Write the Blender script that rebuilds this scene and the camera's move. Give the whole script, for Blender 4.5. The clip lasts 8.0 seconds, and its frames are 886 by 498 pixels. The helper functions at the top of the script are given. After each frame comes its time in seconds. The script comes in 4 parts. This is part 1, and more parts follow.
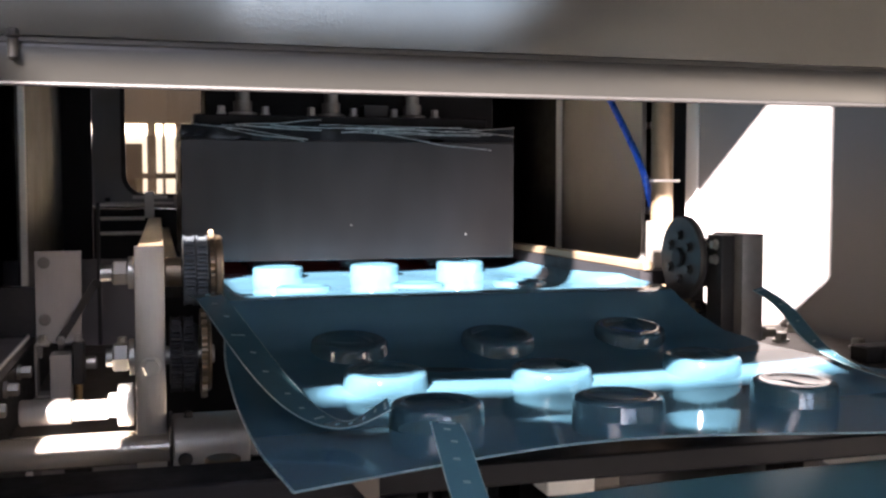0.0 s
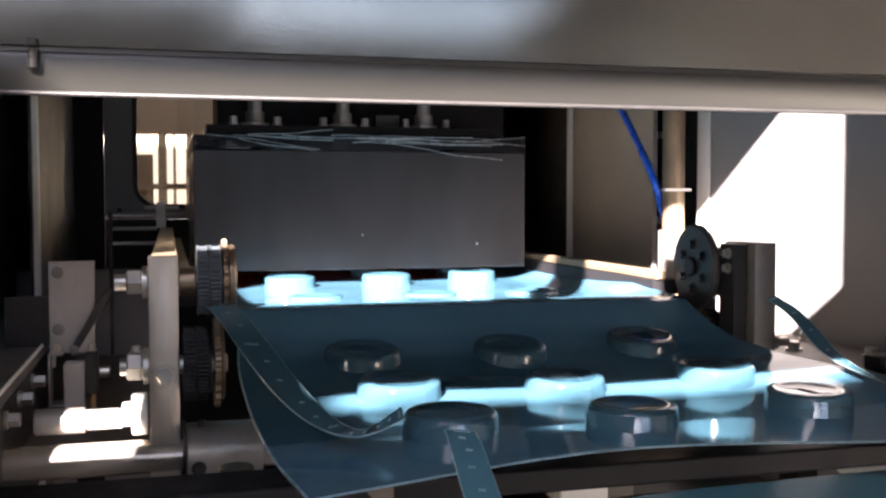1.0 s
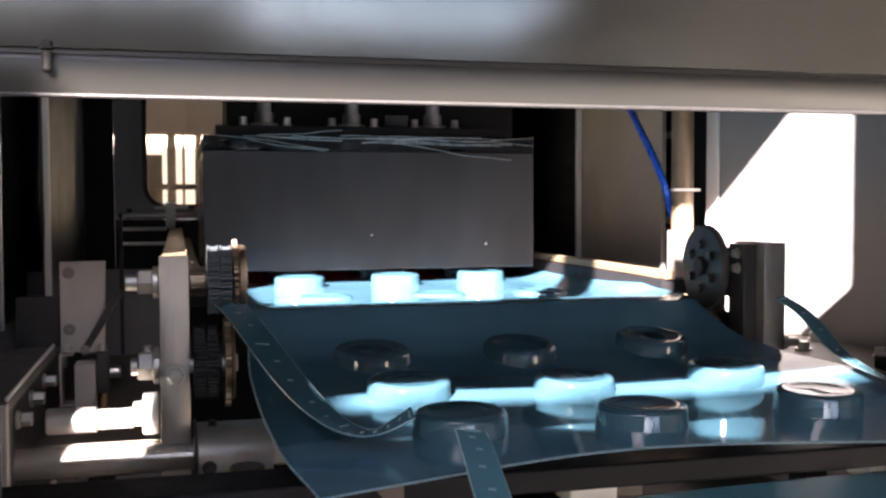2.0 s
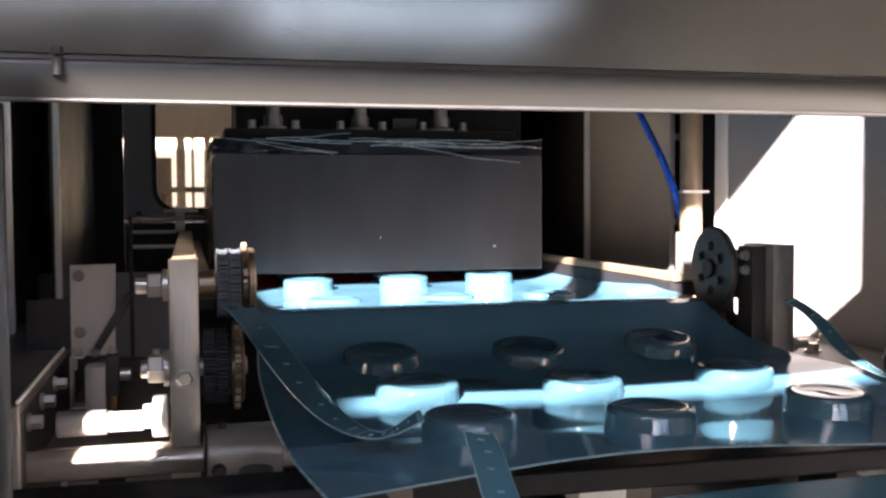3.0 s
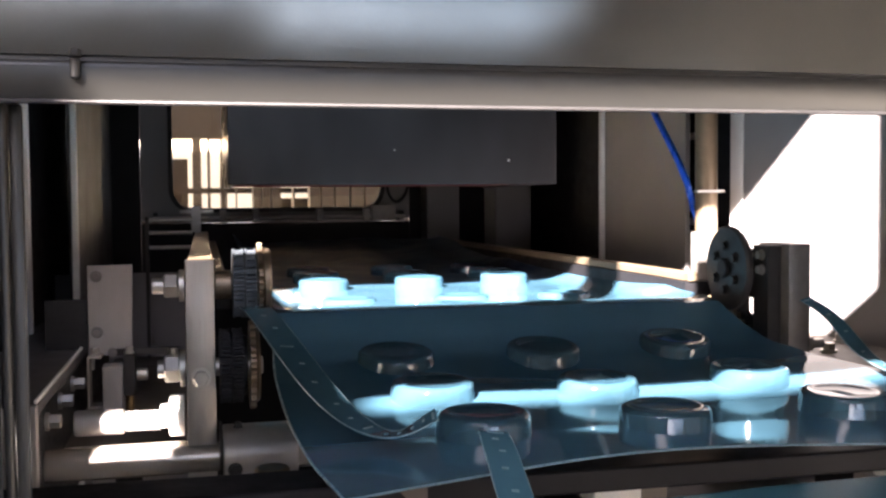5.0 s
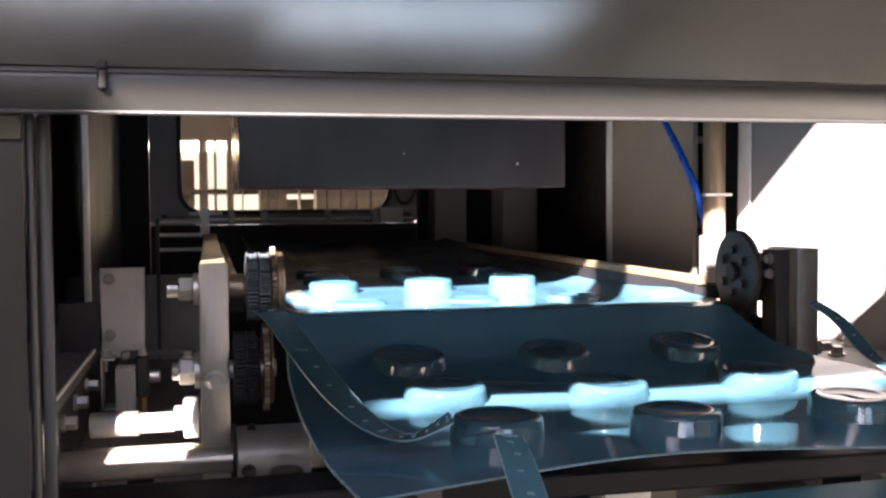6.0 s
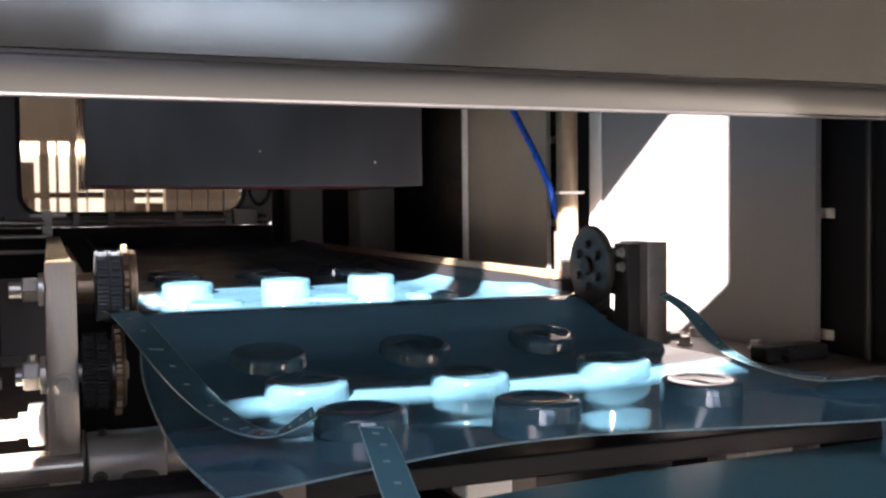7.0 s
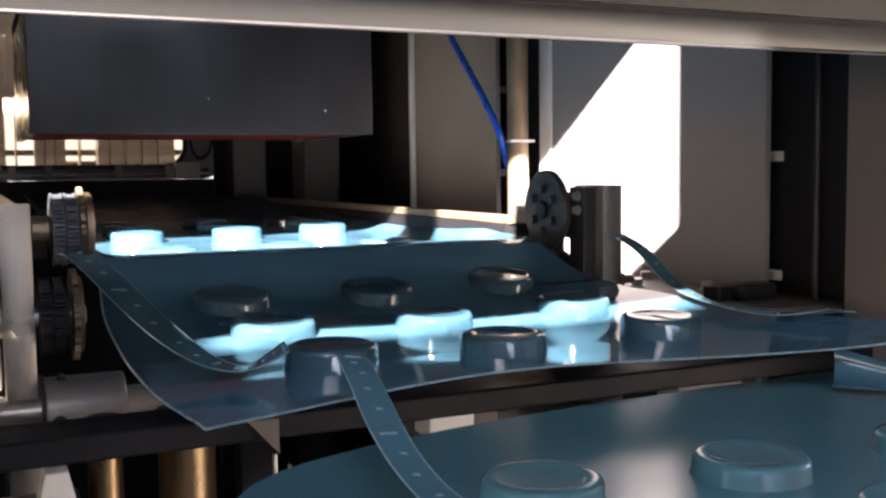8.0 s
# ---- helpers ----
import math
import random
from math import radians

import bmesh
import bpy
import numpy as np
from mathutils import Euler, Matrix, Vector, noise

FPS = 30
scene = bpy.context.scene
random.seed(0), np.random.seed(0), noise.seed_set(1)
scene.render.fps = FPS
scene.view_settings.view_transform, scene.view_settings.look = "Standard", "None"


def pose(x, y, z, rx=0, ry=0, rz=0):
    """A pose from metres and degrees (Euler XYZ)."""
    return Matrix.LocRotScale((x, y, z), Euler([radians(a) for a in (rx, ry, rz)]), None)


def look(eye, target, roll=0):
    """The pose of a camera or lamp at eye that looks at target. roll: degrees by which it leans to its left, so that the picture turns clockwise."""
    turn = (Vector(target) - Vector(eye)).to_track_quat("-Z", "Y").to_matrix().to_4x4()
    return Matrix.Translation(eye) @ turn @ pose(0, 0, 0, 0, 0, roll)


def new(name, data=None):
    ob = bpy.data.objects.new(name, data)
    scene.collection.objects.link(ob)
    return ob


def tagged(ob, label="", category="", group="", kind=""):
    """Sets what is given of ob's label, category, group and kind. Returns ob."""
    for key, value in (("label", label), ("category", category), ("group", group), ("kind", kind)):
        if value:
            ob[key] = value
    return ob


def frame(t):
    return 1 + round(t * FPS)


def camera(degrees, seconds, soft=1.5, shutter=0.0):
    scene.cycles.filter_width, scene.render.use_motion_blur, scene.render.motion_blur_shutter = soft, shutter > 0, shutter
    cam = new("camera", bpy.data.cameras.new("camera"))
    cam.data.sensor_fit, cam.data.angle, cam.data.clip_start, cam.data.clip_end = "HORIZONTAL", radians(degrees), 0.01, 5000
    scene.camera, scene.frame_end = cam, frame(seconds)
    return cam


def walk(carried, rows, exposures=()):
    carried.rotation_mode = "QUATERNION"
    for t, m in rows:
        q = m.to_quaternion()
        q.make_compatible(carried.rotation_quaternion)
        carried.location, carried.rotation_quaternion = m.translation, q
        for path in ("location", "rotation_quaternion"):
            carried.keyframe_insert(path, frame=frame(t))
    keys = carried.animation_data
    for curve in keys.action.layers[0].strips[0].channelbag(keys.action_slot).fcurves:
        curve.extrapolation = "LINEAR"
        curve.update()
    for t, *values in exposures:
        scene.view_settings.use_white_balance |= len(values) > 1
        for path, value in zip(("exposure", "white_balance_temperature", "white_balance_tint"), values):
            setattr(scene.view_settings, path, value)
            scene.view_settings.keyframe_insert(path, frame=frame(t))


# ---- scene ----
cam = camera(47.0, 8.0, soft=2.5)
PATH = [
    (0, (0.026, -0.036, 1.207), (0.561, 1.887, 1.093), -0.0),
    (0.5, (0.024, -0.035, 1.207), (0.551, 1.891, 1.11), -0.1),
    (1, (0.022, -0.037, 1.206), (0.54, 1.892, 1.112), -0.1),
    (1.5, (0.02, -0.038, 1.206), (0.531, 1.894, 1.111), -0.1),
    (3, (0.02, -0.041, 1.207), (0.506, 1.897, 1.117), -0.3),
    (3.5, (0.019, -0.041, 1.207), (0.498, 1.899, 1.117), -0.3),
    (4, (0.02, -0.042, 1.207), (0.491, 1.9, 1.116), -0.3),
    (4.5, (0.021, -0.041, 1.206), (0.485, 1.902, 1.116), -0.4),
    (6, (0.01, -0.052, 1.211), (0.459, 1.895, 1.123), -0.4),
    (6.5, (0.004, -0.055, 1.213), (0.529, 1.873, 1.131), -0.4),
    (6.7, (0.007, -0.061, 1.209), (0.617, 1.843, 1.131), -0.4),
    (7, (0.005, -0.047, 1.201), (0.726, 1.816, 1.12), -0.6),
    (7.5, (-0.009, -0.053, 1.19), (0.815, 1.766, 1.091), -0.7),
    (8, (-0.024, -0.041, 1.18), (0.814, 1.768, 1.023), -0.7),
]
EXPOSURE = 4.463
KELVIN = 6350
walk(cam, [(t, look(e, g, r)) for t, e, g, r in PATH], exposures=[(0.0, EXPOSURE, KELVIN, 21), (8.0, EXPOSURE, KELVIN, 21)])

# ---- light: low sun over the shoulder, clear sky ----
SUN = Vector((0.58, 1.0, -0.66)).normalized()
world = bpy.data.worlds.new("sky")
scene.world = world
world.use_nodes = True
wn = world.node_tree
sky = wn.nodes.new("ShaderNodeTexSky")
sky.sky_type, sky.sun_disc = "NISHITA", False
sky.sun_elevation = math.asin(-SUN.z)
sky.sun_rotation = math.atan2(-SUN.x, -SUN.y)
wn.links.new(sky.outputs[0], wn.nodes["Background"].inputs[0])
wn.nodes["Background"].inputs[1].default_value = 0.0567
sun_data = bpy.data.lights.new("sun", "SUN")
sun_data.energy, sun_data.angle, sun_data.color = 5.0, radians(0.7), (1.0, 0.9, 0.78)
sun = new("sun", sun_data)
sun.matrix_world = look((0, 0, 5), Vector((0, 0, 5)) + SUN)


# ---- materials ----
def material(name, color, rough=0.5, metal=0.0, dark=0.75, scale=40.0, bump=0.0, bump_scale=400.0,
             stretch=(1, 1, 1), coat=0.0, spec=0.5, trans=0.0, ior=1.5, emit=0.0, rough_var=0.1, detail=6):
    m = bpy.data.materials.new(name)
    m.use_nodes = True
    nt = m.node_tree
    b = nt.nodes["Principled BSDF"]
    co = nt.nodes.new("ShaderNodeTexCoord")
    mp = nt.nodes.new("ShaderNodeMapping")
    mp.inputs["Scale"].default_value = stretch
    nt.links.new(co.outputs["Object"], mp.inputs[0])
    n1 = nt.nodes.new("ShaderNodeTexNoise")
    n1.inputs["Scale"].default_value, n1.inputs["Detail"].default_value = scale, detail
    n1.inputs["Roughness"].default_value = 0.65
    n2 = nt.nodes.new("ShaderNodeTexNoise")
    n2.inputs["Scale"].default_value, n2.inputs["Detail"].default_value = scale * 0.17, min(3, detail)
    nt.links.new(mp.outputs[0], n1.inputs[0])
    nt.links.new(co.outputs["Object"], n2.inputs[0])
    mul = nt.nodes.new("ShaderNodeMath")
    mul.operation = "MULTIPLY_ADD"
    mul.inputs[1].default_value, mul.inputs[2].default_value = 0.5, 0.0
    add = nt.nodes.new("ShaderNodeMath")
    add.operation = "MULTIPLY_ADD"
    add.inputs[1].default_value = 0.5
    nt.links.new(n1.outputs[0], mul.inputs[0])
    nt.links.new(n2.outputs[0], add.inputs[0])
    nt.links.new(mul.outputs[0], add.inputs[2])
    rng = nt.nodes.new("ShaderNodeMapRange")
    rng.inputs["From Min"].default_value, rng.inputs["From Max"].default_value = 0.28, 0.72
    rng.inputs["To Min"].default_value, rng.inputs["To Max"].default_value = dark, 2 - dark
    nt.links.new(add.outputs[0], rng.inputs[0])
    mix = nt.nodes.new("ShaderNodeVectorMath")
    mix.operation = "SCALE"
    mix.inputs[0].default_value = color
    nt.links.new(rng.outputs[0], mix.inputs["Scale"])
    nt.links.new(mix.outputs[0], b.inputs["Base Color"])
    rr = nt.nodes.new("ShaderNodeMapRange")
    rr.inputs["From Min"].default_value, rr.inputs["From Max"].default_value = 0.3, 0.7
    rr.inputs["To Min"].default_value = max(0.02, rough - rough_var)
    rr.inputs["To Max"].default_value = min(1, rough + rough_var)
    nt.links.new(n1.outputs[0], rr.inputs[0])
    nt.links.new(rr.outputs[0], b.inputs["Roughness"])
    b.inputs["Metallic"].default_value = metal
    b.inputs["Coat Weight"].default_value = coat
    b.inputs["Transmission Weight"].default_value = trans
    b.inputs["Specular IOR Level"].default_value = spec
    b.inputs["IOR"].default_value = ior
    if emit:
        b.inputs["Emission Color"].default_value = (*color, 1)
        b.inputs["Emission Strength"].default_value = emit
    if bump:
        n3 = nt.nodes.new("ShaderNodeTexNoise")
        n3.inputs["Scale"].default_value, n3.inputs["Detail"].default_value = bump_scale, 3
        nt.links.new(mp.outputs[0], n3.inputs[0])
        bp = nt.nodes.new("ShaderNodeBump")
        bp.inputs["Strength"].default_value, bp.inputs["Distance"].default_value = bump, 0.001
        nt.links.new(n3.outputs[0], bp.inputs["Height"])
        nt.links.new(bp.outputs[0], b.inputs["Normal"])
    return m


PLASTIC = material("teal_plastic", (0.06, 0.152, 0.222), 0.1, 0, 0.92, 14, 0.12, 18, rough_var=0.04, trans=0.2, detail=1)
LIDPLASTIC = material("clear_teal_plastic", (0.06, 0.155, 0.222), 0.06, 0, 0.92, 14, 0.1, 18, rough_var=0.03, trans=0.5, detail=1)
MATTE = material("teal_plastic_matte", (0.064, 0.175, 0.215), 0.22, 0, 0.95, 9, 0.1, 18, rough_var=0.04, detail=1)
REAR_SHEET = material("dark_rear_sheet", (0.02, 0.062, 0.105), 0.36, 0, 0.9, 14, 0.8, 30, rough_var=0.08, detail=1)
EDGE_HIGHLIGHT = material("cut_edge_highlight", (0.2, 0.3, 0.33), 0.3, 0, 0.9, 200)
STRIP = material("teal_plastic_strip", (0.055, 0.14, 0.19), 0.16, 0, 0.9, 60, 0.1, 120, rough_var=0.06)
PUNCH = material("bruised_plastic", (0.13, 0.24, 0.28), 0.4, 0, 0.8, 300)
HAMMER = material("hammertone_paint", (0.115, 0.114, 0.104), 0.1, 0.66, 0.9, 9, 0.022, 750, rough_var=0.03)
RAILPAINT = material("satin_grey_paint", (0.046, 0.046, 0.043), 0.3, 0.4, 0.94, 9, 0.05, 750, rough_var=0.015)
STEEL = material("milled_steel", (0.48, 0.455, 0.43), 0.38, 0.6, 0.86, 60, 0.2, 300, stretch=(1, 1, 0.15))
STEEL_BAR = material("sawn_aluminium_bar", (0.42, 0.385, 0.335), 0.42, 0.75, 0.82, 90, 0.3, 500, stretch=(1, 1, 0.1))
CHROME = material("polished_shaft", (0.58, 0.52, 0.46), 0.25, 0.7, 0.95, 30, rough_var=0.02, stretch=(0.1, 1, 1), detail=1)
ZINC = material("zinc_plated", (0.55, 0.53, 0.48), 0.32, 0.9, 0.92, 90, rough_var=0.03)
DARKSTEEL = material("oily_dark_steel", (0.03, 0.029, 0.029), 0.48, 0.35, 0.6, 120, 0.3, 400)
CHAIN = material("oily_chain", (0.026, 0.026, 0.028), 0.38, 0.7, 0.5, 300, 0.2, 900)
BRASSY = material("worn_sprocket", (0.26, 0.2, 0.14), 0.38, 0.9, 0.7, 150)
BLACK = material("black_paint", (0.012, 0.0118, 0.0135), 0.5, 0, 0.7, 30, 0.1, 500, spec=0.15)
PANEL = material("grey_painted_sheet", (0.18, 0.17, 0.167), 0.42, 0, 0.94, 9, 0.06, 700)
# lighter copy of PANEL; soft penumbra light on wall_east is in its colour
PANEL_LIT = material("lit_grey_painted_sheet", (0.25, 0.242, 0.244), 0.42, 0, 0.94, 9, 0.06, 700)
PANEL_DARK = material("dark_grey_painted_sheet", (0.1, 0.096, 0.099), 0.45, 0, 0.9, 9, 0.06, 700)
LIP_BEAD = material("light_catching_bead", (0.03, 0.029, 0.029), 0.45, 0.0, 0.85, 60, 0.1, 300)
EDGE = material("white_edge_trim", (0.75, 0.75, 0.74), 0.4, 0, 0.92, 20)
PANEL_MID = material("mid_grey_painted_sheet", (0.15, 0.145, 0.15), 0.42, 0, 0.92, 9, 0.06, 700)
CANOPY = material("pale_roof_sheet", (0.21, 0.2, 0.185), 0.6, 0, 0.92, 3)
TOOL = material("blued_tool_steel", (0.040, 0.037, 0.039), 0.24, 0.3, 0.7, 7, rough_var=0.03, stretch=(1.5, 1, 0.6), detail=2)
# polished metal; the golden reflection on it is put into the base colour
TOOLSIDE_GOLD = material("polished_side_gold_reflection", (0.6, 0.5, 0.36), 0.25, 1.0, 0.8, 20)
BLUE = material("blue_air_hose", (0.01, 0.09, 0.55), 0.3, 0, 0.9, 60)
RUBBER = material("black_rubber", (0.015, 0.015, 0.015), 0.6, 0, 0.8, 80)
FILM = material("crumpled_foil", (0.42, 0.41, 0.4), 0.32, 0.4, 0.6, 200, 0.6, 200)
WRAP = material("black_film_wrap", (0.015, 0.015, 0.017), 0.14, 0, 0.7, 60, 1.0, 45, stretch=(0.25, 1, 1.6), rough_var=0.06)
CLIPM = material("pale_plastic_clip", (0.55, 0.54, 0.52), 0.45, 0, 0.85, 200)
CONCRETE = material("concrete", (0.33, 0.325, 0.32), 0.8, 0, 0.8, 4, 0.4, 60)
PLASTER = material("ochre_plaster", (0.7, 0.64, 0.54), 0.8, 0, 0.85, 3, 0.3, 40)
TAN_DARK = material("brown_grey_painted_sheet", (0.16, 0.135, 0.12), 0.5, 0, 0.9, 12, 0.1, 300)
TAN = material("tan_painted_plate", (0.12, 0.1, 0.082), 0.55, 0, 0.88, 25, 0.1, 300)
RUST = material("brown_steel", (0.03, 0.018, 0.010), 0.5, 0.2, 0.75, 8)
BRASS = material("dull_brass", (0.26, 0.18, 0.1), 0.35, 0.9, 0.7, 60)
# the valve block's own white; elsewhere it stands for sunlight on a part
WHITE = material("white_plastic_and_sunlit_parts", (0.78, 0.77, 0.73), 0.45, 0, 0.93, 60)
WORN = material("worn_rail", (0.2, 0.15, 0.1), 0.42, 0.4, 0.75, 60)
DULL = material("dull_oiled_steel", (0.24, 0.225, 0.21), 0.4, 0.5, 0.75, 60, 0.2, 300)
CHAIN_PALE = material("greasy_blue_chain", (0.07, 0.085, 0.1), 0.45, 0.6, 0.5, 300, 0.3, 900)
HEATER = material("red_hot_heater", (0.12, 0.012, 0.008), 0.6, 0, 0.9, 40, emit=0.005)
BRONZE = material("bronze_glazing", (0.95, 0.85, 0.66), 0.03, 0, 0.97, 10, trans=1.0, ior=1.45, rough_var=0.01, spec=0.12)


# ---- mesh helpers ----
def box(bm, x0, x1, y0, y1, z0, z1, bevel=0.0, seg=1):
    vs = [bm.verts.new(p) for p in ((x0, y0, z0), (x1, y0, z0), (x1, y1, z0), (x0, y1, z0),
                                    (x0, y0, z1), (x1, y0, z1), (x1, y1, z1), (x0, y1, z1))]
    fs = [bm.faces.new([vs[i] for i in f]) for f in
          ((0, 3, 2, 1), (4, 5, 6, 7), (0, 1, 5, 4), (1, 2, 6, 5), (2, 3, 7, 6), (3, 0, 4, 7))]
    if bevel:
        es = list({e for f in fs for e in f.edges})
        bmesh.ops.bevel(bm, geom=es, offset=bevel, segments=seg, affect="EDGES", profile=0.5)


def prism(bm, outline, axis, a, b, bevel=0.0):
    """Extrudes an outline along an axis; the outline holds the other two coordinates in order."""
    def at(p, v):
        return {"x": (v, p[0], p[1]), "y": (p[0], v, p[1]), "z": (p[0], p[1], v)}[axis]
    lo = [bm.verts.new(at(p, a)) for p in outline]
    hi = [bm.verts.new(at(p, b)) for p in outline]
    n = len(outline)
    fs = [bm.faces.new(lo[::-1]), bm.faces.new(hi)]
    fs += [bm.faces.new((lo[i], lo[(i + 1) % n], hi[(i + 1) % n], hi[i])) for i in range(n)]
    bmesh.ops.recalc_face_normals(bm, faces=fs)
    if bevel:
        es = [e for f in fs[:2] for e in f.edges]
        bmesh.ops.bevel(bm, geom=es, offset=bevel, segments=1, affect="EDGES", profile=0.5)


AXES = {"x": Matrix(((0, 0, 1), (1, 0, 0), (0, 1, 0))), "y": Matrix(((1, 0, 0), (0, 0, 1), (0, -1, 0))),
        "z": Matrix.Identity(3)}


def lathe(bm, profile, centre, axis="z", n=32, closed=True):
    """Turns a profile of (radius, height) round an axis through the centre."""
    turn, c = AXES[axis], Vector(centre)
    rings = []
    for r, h in profile:
        if r < 1e-6:
            rings.append([bm.verts.new(c + turn @ Vector((0, 0, h)))])
        else:
            rings.append([bm.verts.new(c + turn @ Vector((r * math.cos(6.28318531 * i / n), r * math.sin(6.28318531 * i / n), h))) for i in range(n)])
    fs = []
    for lo, hi in zip(rings, rings[1:]):
        for i in range(n):
            j = (i + 1) % n
            if len(lo) == 1:
                fs.append(bm.faces.new((lo[0], hi[j], hi[i])) if len(hi) > 1 else None)
            elif len(hi) == 1:
                fs.append(bm.faces.new((lo[i], lo[j], hi[0])))
            else:
                fs.append(bm.faces.new((lo[i], lo[j], hi[j], hi[i])))
    if closed:
        for ring in (rings[0], rings[-1]):
            if len(ring) > 2:
                fs.append(bm.faces.new(ring))
    bmesh.ops.recalc_face_normals(bm, faces=[f for f in fs if f])


def rod(bm, a, b, centre, axis, r, chamfer=0.0015, n=28):
    """A cylinder from a to b along an axis through the centre."""
    c = list(centre)
    c["xyz".index(axis)] = 0
    lo, hi = (a, b)
    lathe(bm, [(r - chamfer, lo), (r, lo + chamfer), (r, hi - chamfer), (r - chamfer, hi)], c, axis, n)


def hexagon(bm, centre, axis, r, depth, out=1):
    """A hexagon bolt head with a washer under it, standing out along the axis."""
    c = list(centre)
    k = "xyz".index(axis)
    rod(bm, min(c[k], c[k] + out * depth * 0.25), max(c[k], c[k] + out * depth * 0.25), c, axis, r * 1.25, 0.0003, 20)
    a, b = sorted((c[k] + out * depth * 0.25, c[k] + out * depth))
    rod(bm, a, b, c, axis, r, r * 0.12, 6)


def tube(bm, points, r, n=10):
    """A round tube through points, smoothed."""
    pts = [Vector(p) for p in points]
    for _ in range(3):
        nxt = [pts[0]]
        for p, q in zip(pts, pts[1:]):
            nxt += [p.lerp(q, 0.25), p.lerp(q, 0.75)]
        pts = nxt + [pts[-1]]
    rings = []
    side = Vector((0.3, 0.9, 0.1))
    for i, p in enumerate(pts):
        d = (pts[min(i + 1, len(pts) - 1)] - pts[max(i - 1, 0)]).normalized()
        u = d.cross(side).normalized()
        v = d.cross(u)
        rings.append([bm.verts.new(p + r * (math.cos(6.28318 * k / n) * u + math.sin(6.28318 * k / n) * v)) for k in range(n)])
    for lo, hi in zip(rings, rings[1:]):
        for k in range(n):
            bm.faces.new((lo[k], lo[(k + 1) % n], hi[(k + 1) % n], hi[k]))
    bm.faces.new(rings[0][::-1]), bm.faces.new(rings[-1])


def mesh(name, bm, mat, smooth=40):
    bmesh.ops.recalc_face_normals(bm, faces=bm.faces)
    me = bpy.data.meshes.new(name)
    bm.to_mesh(me)
    bm.free()
    me.materials.append(mat)
    if smooth:
        me.polygons.foreach_set("use_smooth", [True] * len(me.polygons))
        me.set_sharp_from_angle(angle=radians(smooth))
    return me


def structure(name, bm, mat, label="", smooth=40):
    return tagged(new(name, mesh(name, bm, mat, smooth)), label, "structure", kind="structure")


def thing(name, label, category, base=(0, 0, 0), group=""):
    ob = new(name)
    ob.location = base
    ob.empty_display_size = 0.02
    return tagged(ob, label, category, group)


def where(ob):
    p = Vector(ob.location)
    while ob.parent:
        ob = ob.parent
        p += ob.location
    return p


def part(name, bm, mat, parent, label="", smooth=40):
    """One mesh under a thing or part; the bmesh is in world coordinates."""
    bmesh.ops.translate(bm, verts=bm.verts, vec=-where(parent))
    ob = new(name, mesh(name, bm, mat, smooth))
    ob.parent = parent
    return tagged(ob, label)


def bmnew():
    return bmesh.new()


def boxes(*rows, bevel=0.0, seg=1):
    bm = bmnew()
    for r in rows:
        box(bm, *r, bevel=bevel, seg=seg)
    return bm


def one_rod(*args, **kw):
    bm = bmnew()
    rod(bm, *args, **kw)
    return bm


def one_hex(*args):
    bm = bmnew()
    hexagon(bm, *args)
    return bm


# ---- the place: ground, yard behind, guard, enclosure ----
structure("ground", boxes((-60, 60, -60, 60, -0.2, 0.0)), CONCRETE, "pale dusty concrete floor running under the machine")
# unseen canopy added over the operator side; its holes shape the sunbeams
# the last two holes give the guard paint a bright sky to reflect
SUN_HOLES = ((-1.30, 0.15, -0.97, -0.43), (-1.05, -0.525, -1.267, -1.211), (-1.39, -1.235, -1.165, -1.07), (0.45, 2.3, -6.0, -4.6), (-1.2, 0.4, -4.84, -3.7))


def canopy(bm, holes, x0, x1, y0, y1, z0, z1):
    xs = sorted({x0, x1, *(v for h in holes for v in h[:2])})
    ys = sorted({y0, y1, *(v for h in holes for v in h[2:])})
    for a, b in zip(ys, ys[1:]):
        run = None
        for c, d in [*zip(xs, xs[1:]), (None, None)]:
            solid = c is not None and not any(h[0] <= c < h[1] and h[2] <= a < h[3] for h in holes)
            if solid and run is None:
                run = c
            if not solid and run is not None:
                box(bm, run, last, a, b, z0, z1)
                run = None
            last = d


bm = bmnew()
canopy(bm, SUN_HOLES, -16.0, 3.0, -14.0, 0.46, 2.4, 2.41)
structure("roof", bm, CANOPY, "unseen pale canopy added to block sun, holes passing chosen beams")
# unseen walls added to cut sky light and bounce a warm tint
structure("sky_block_wall_east", boxes((3.0, 3.1, -14.0, 0.46, 0.0, 2.3995)), PLASTER, "unseen ochre side wall added to cut the sky light")
structure("sky_block_wall_south", boxes((-16.0, 3.1, -14.1, -14.0005, 0.0, 2.3995)), PLASTER, "unseen ochre end wall added to cut the sky light")

GY0, GY1 = 0.518, 0.525
# first row is the visible guard; the others are unseen masks shaping the sun
for row in ((-0.32, 1.6, GY0, GY1, 1.2852, 1.45), (-0.9, -0.4305, GY0, GY1, 1.259, 2.42), (-0.43, -0.3205, GY0, GY1, 1.38, 1.507),
            (-0.43, -0.3205, GY0, GY1, 1.259, 1.29), (0.52, 1.6, GY0, GY1, 1.4505, 1.77), (-0.32, -0.203, GY0, GY1, 1.4505, 1.507), (0.27, 0.43, GY0, GY1, 1.4505, 1.545), (0.06, 0.13, GY0, GY1, 1.4505, 1.77), (-0.43, 1.6, GY0, GY1, 1.7705, 2.42)):
    structure("guard_and_mask_panel", boxes(row), HAMMER, "grey hammertone sheet steel guard, unseen pieces added to shape sunlight")
bm = bmnew()
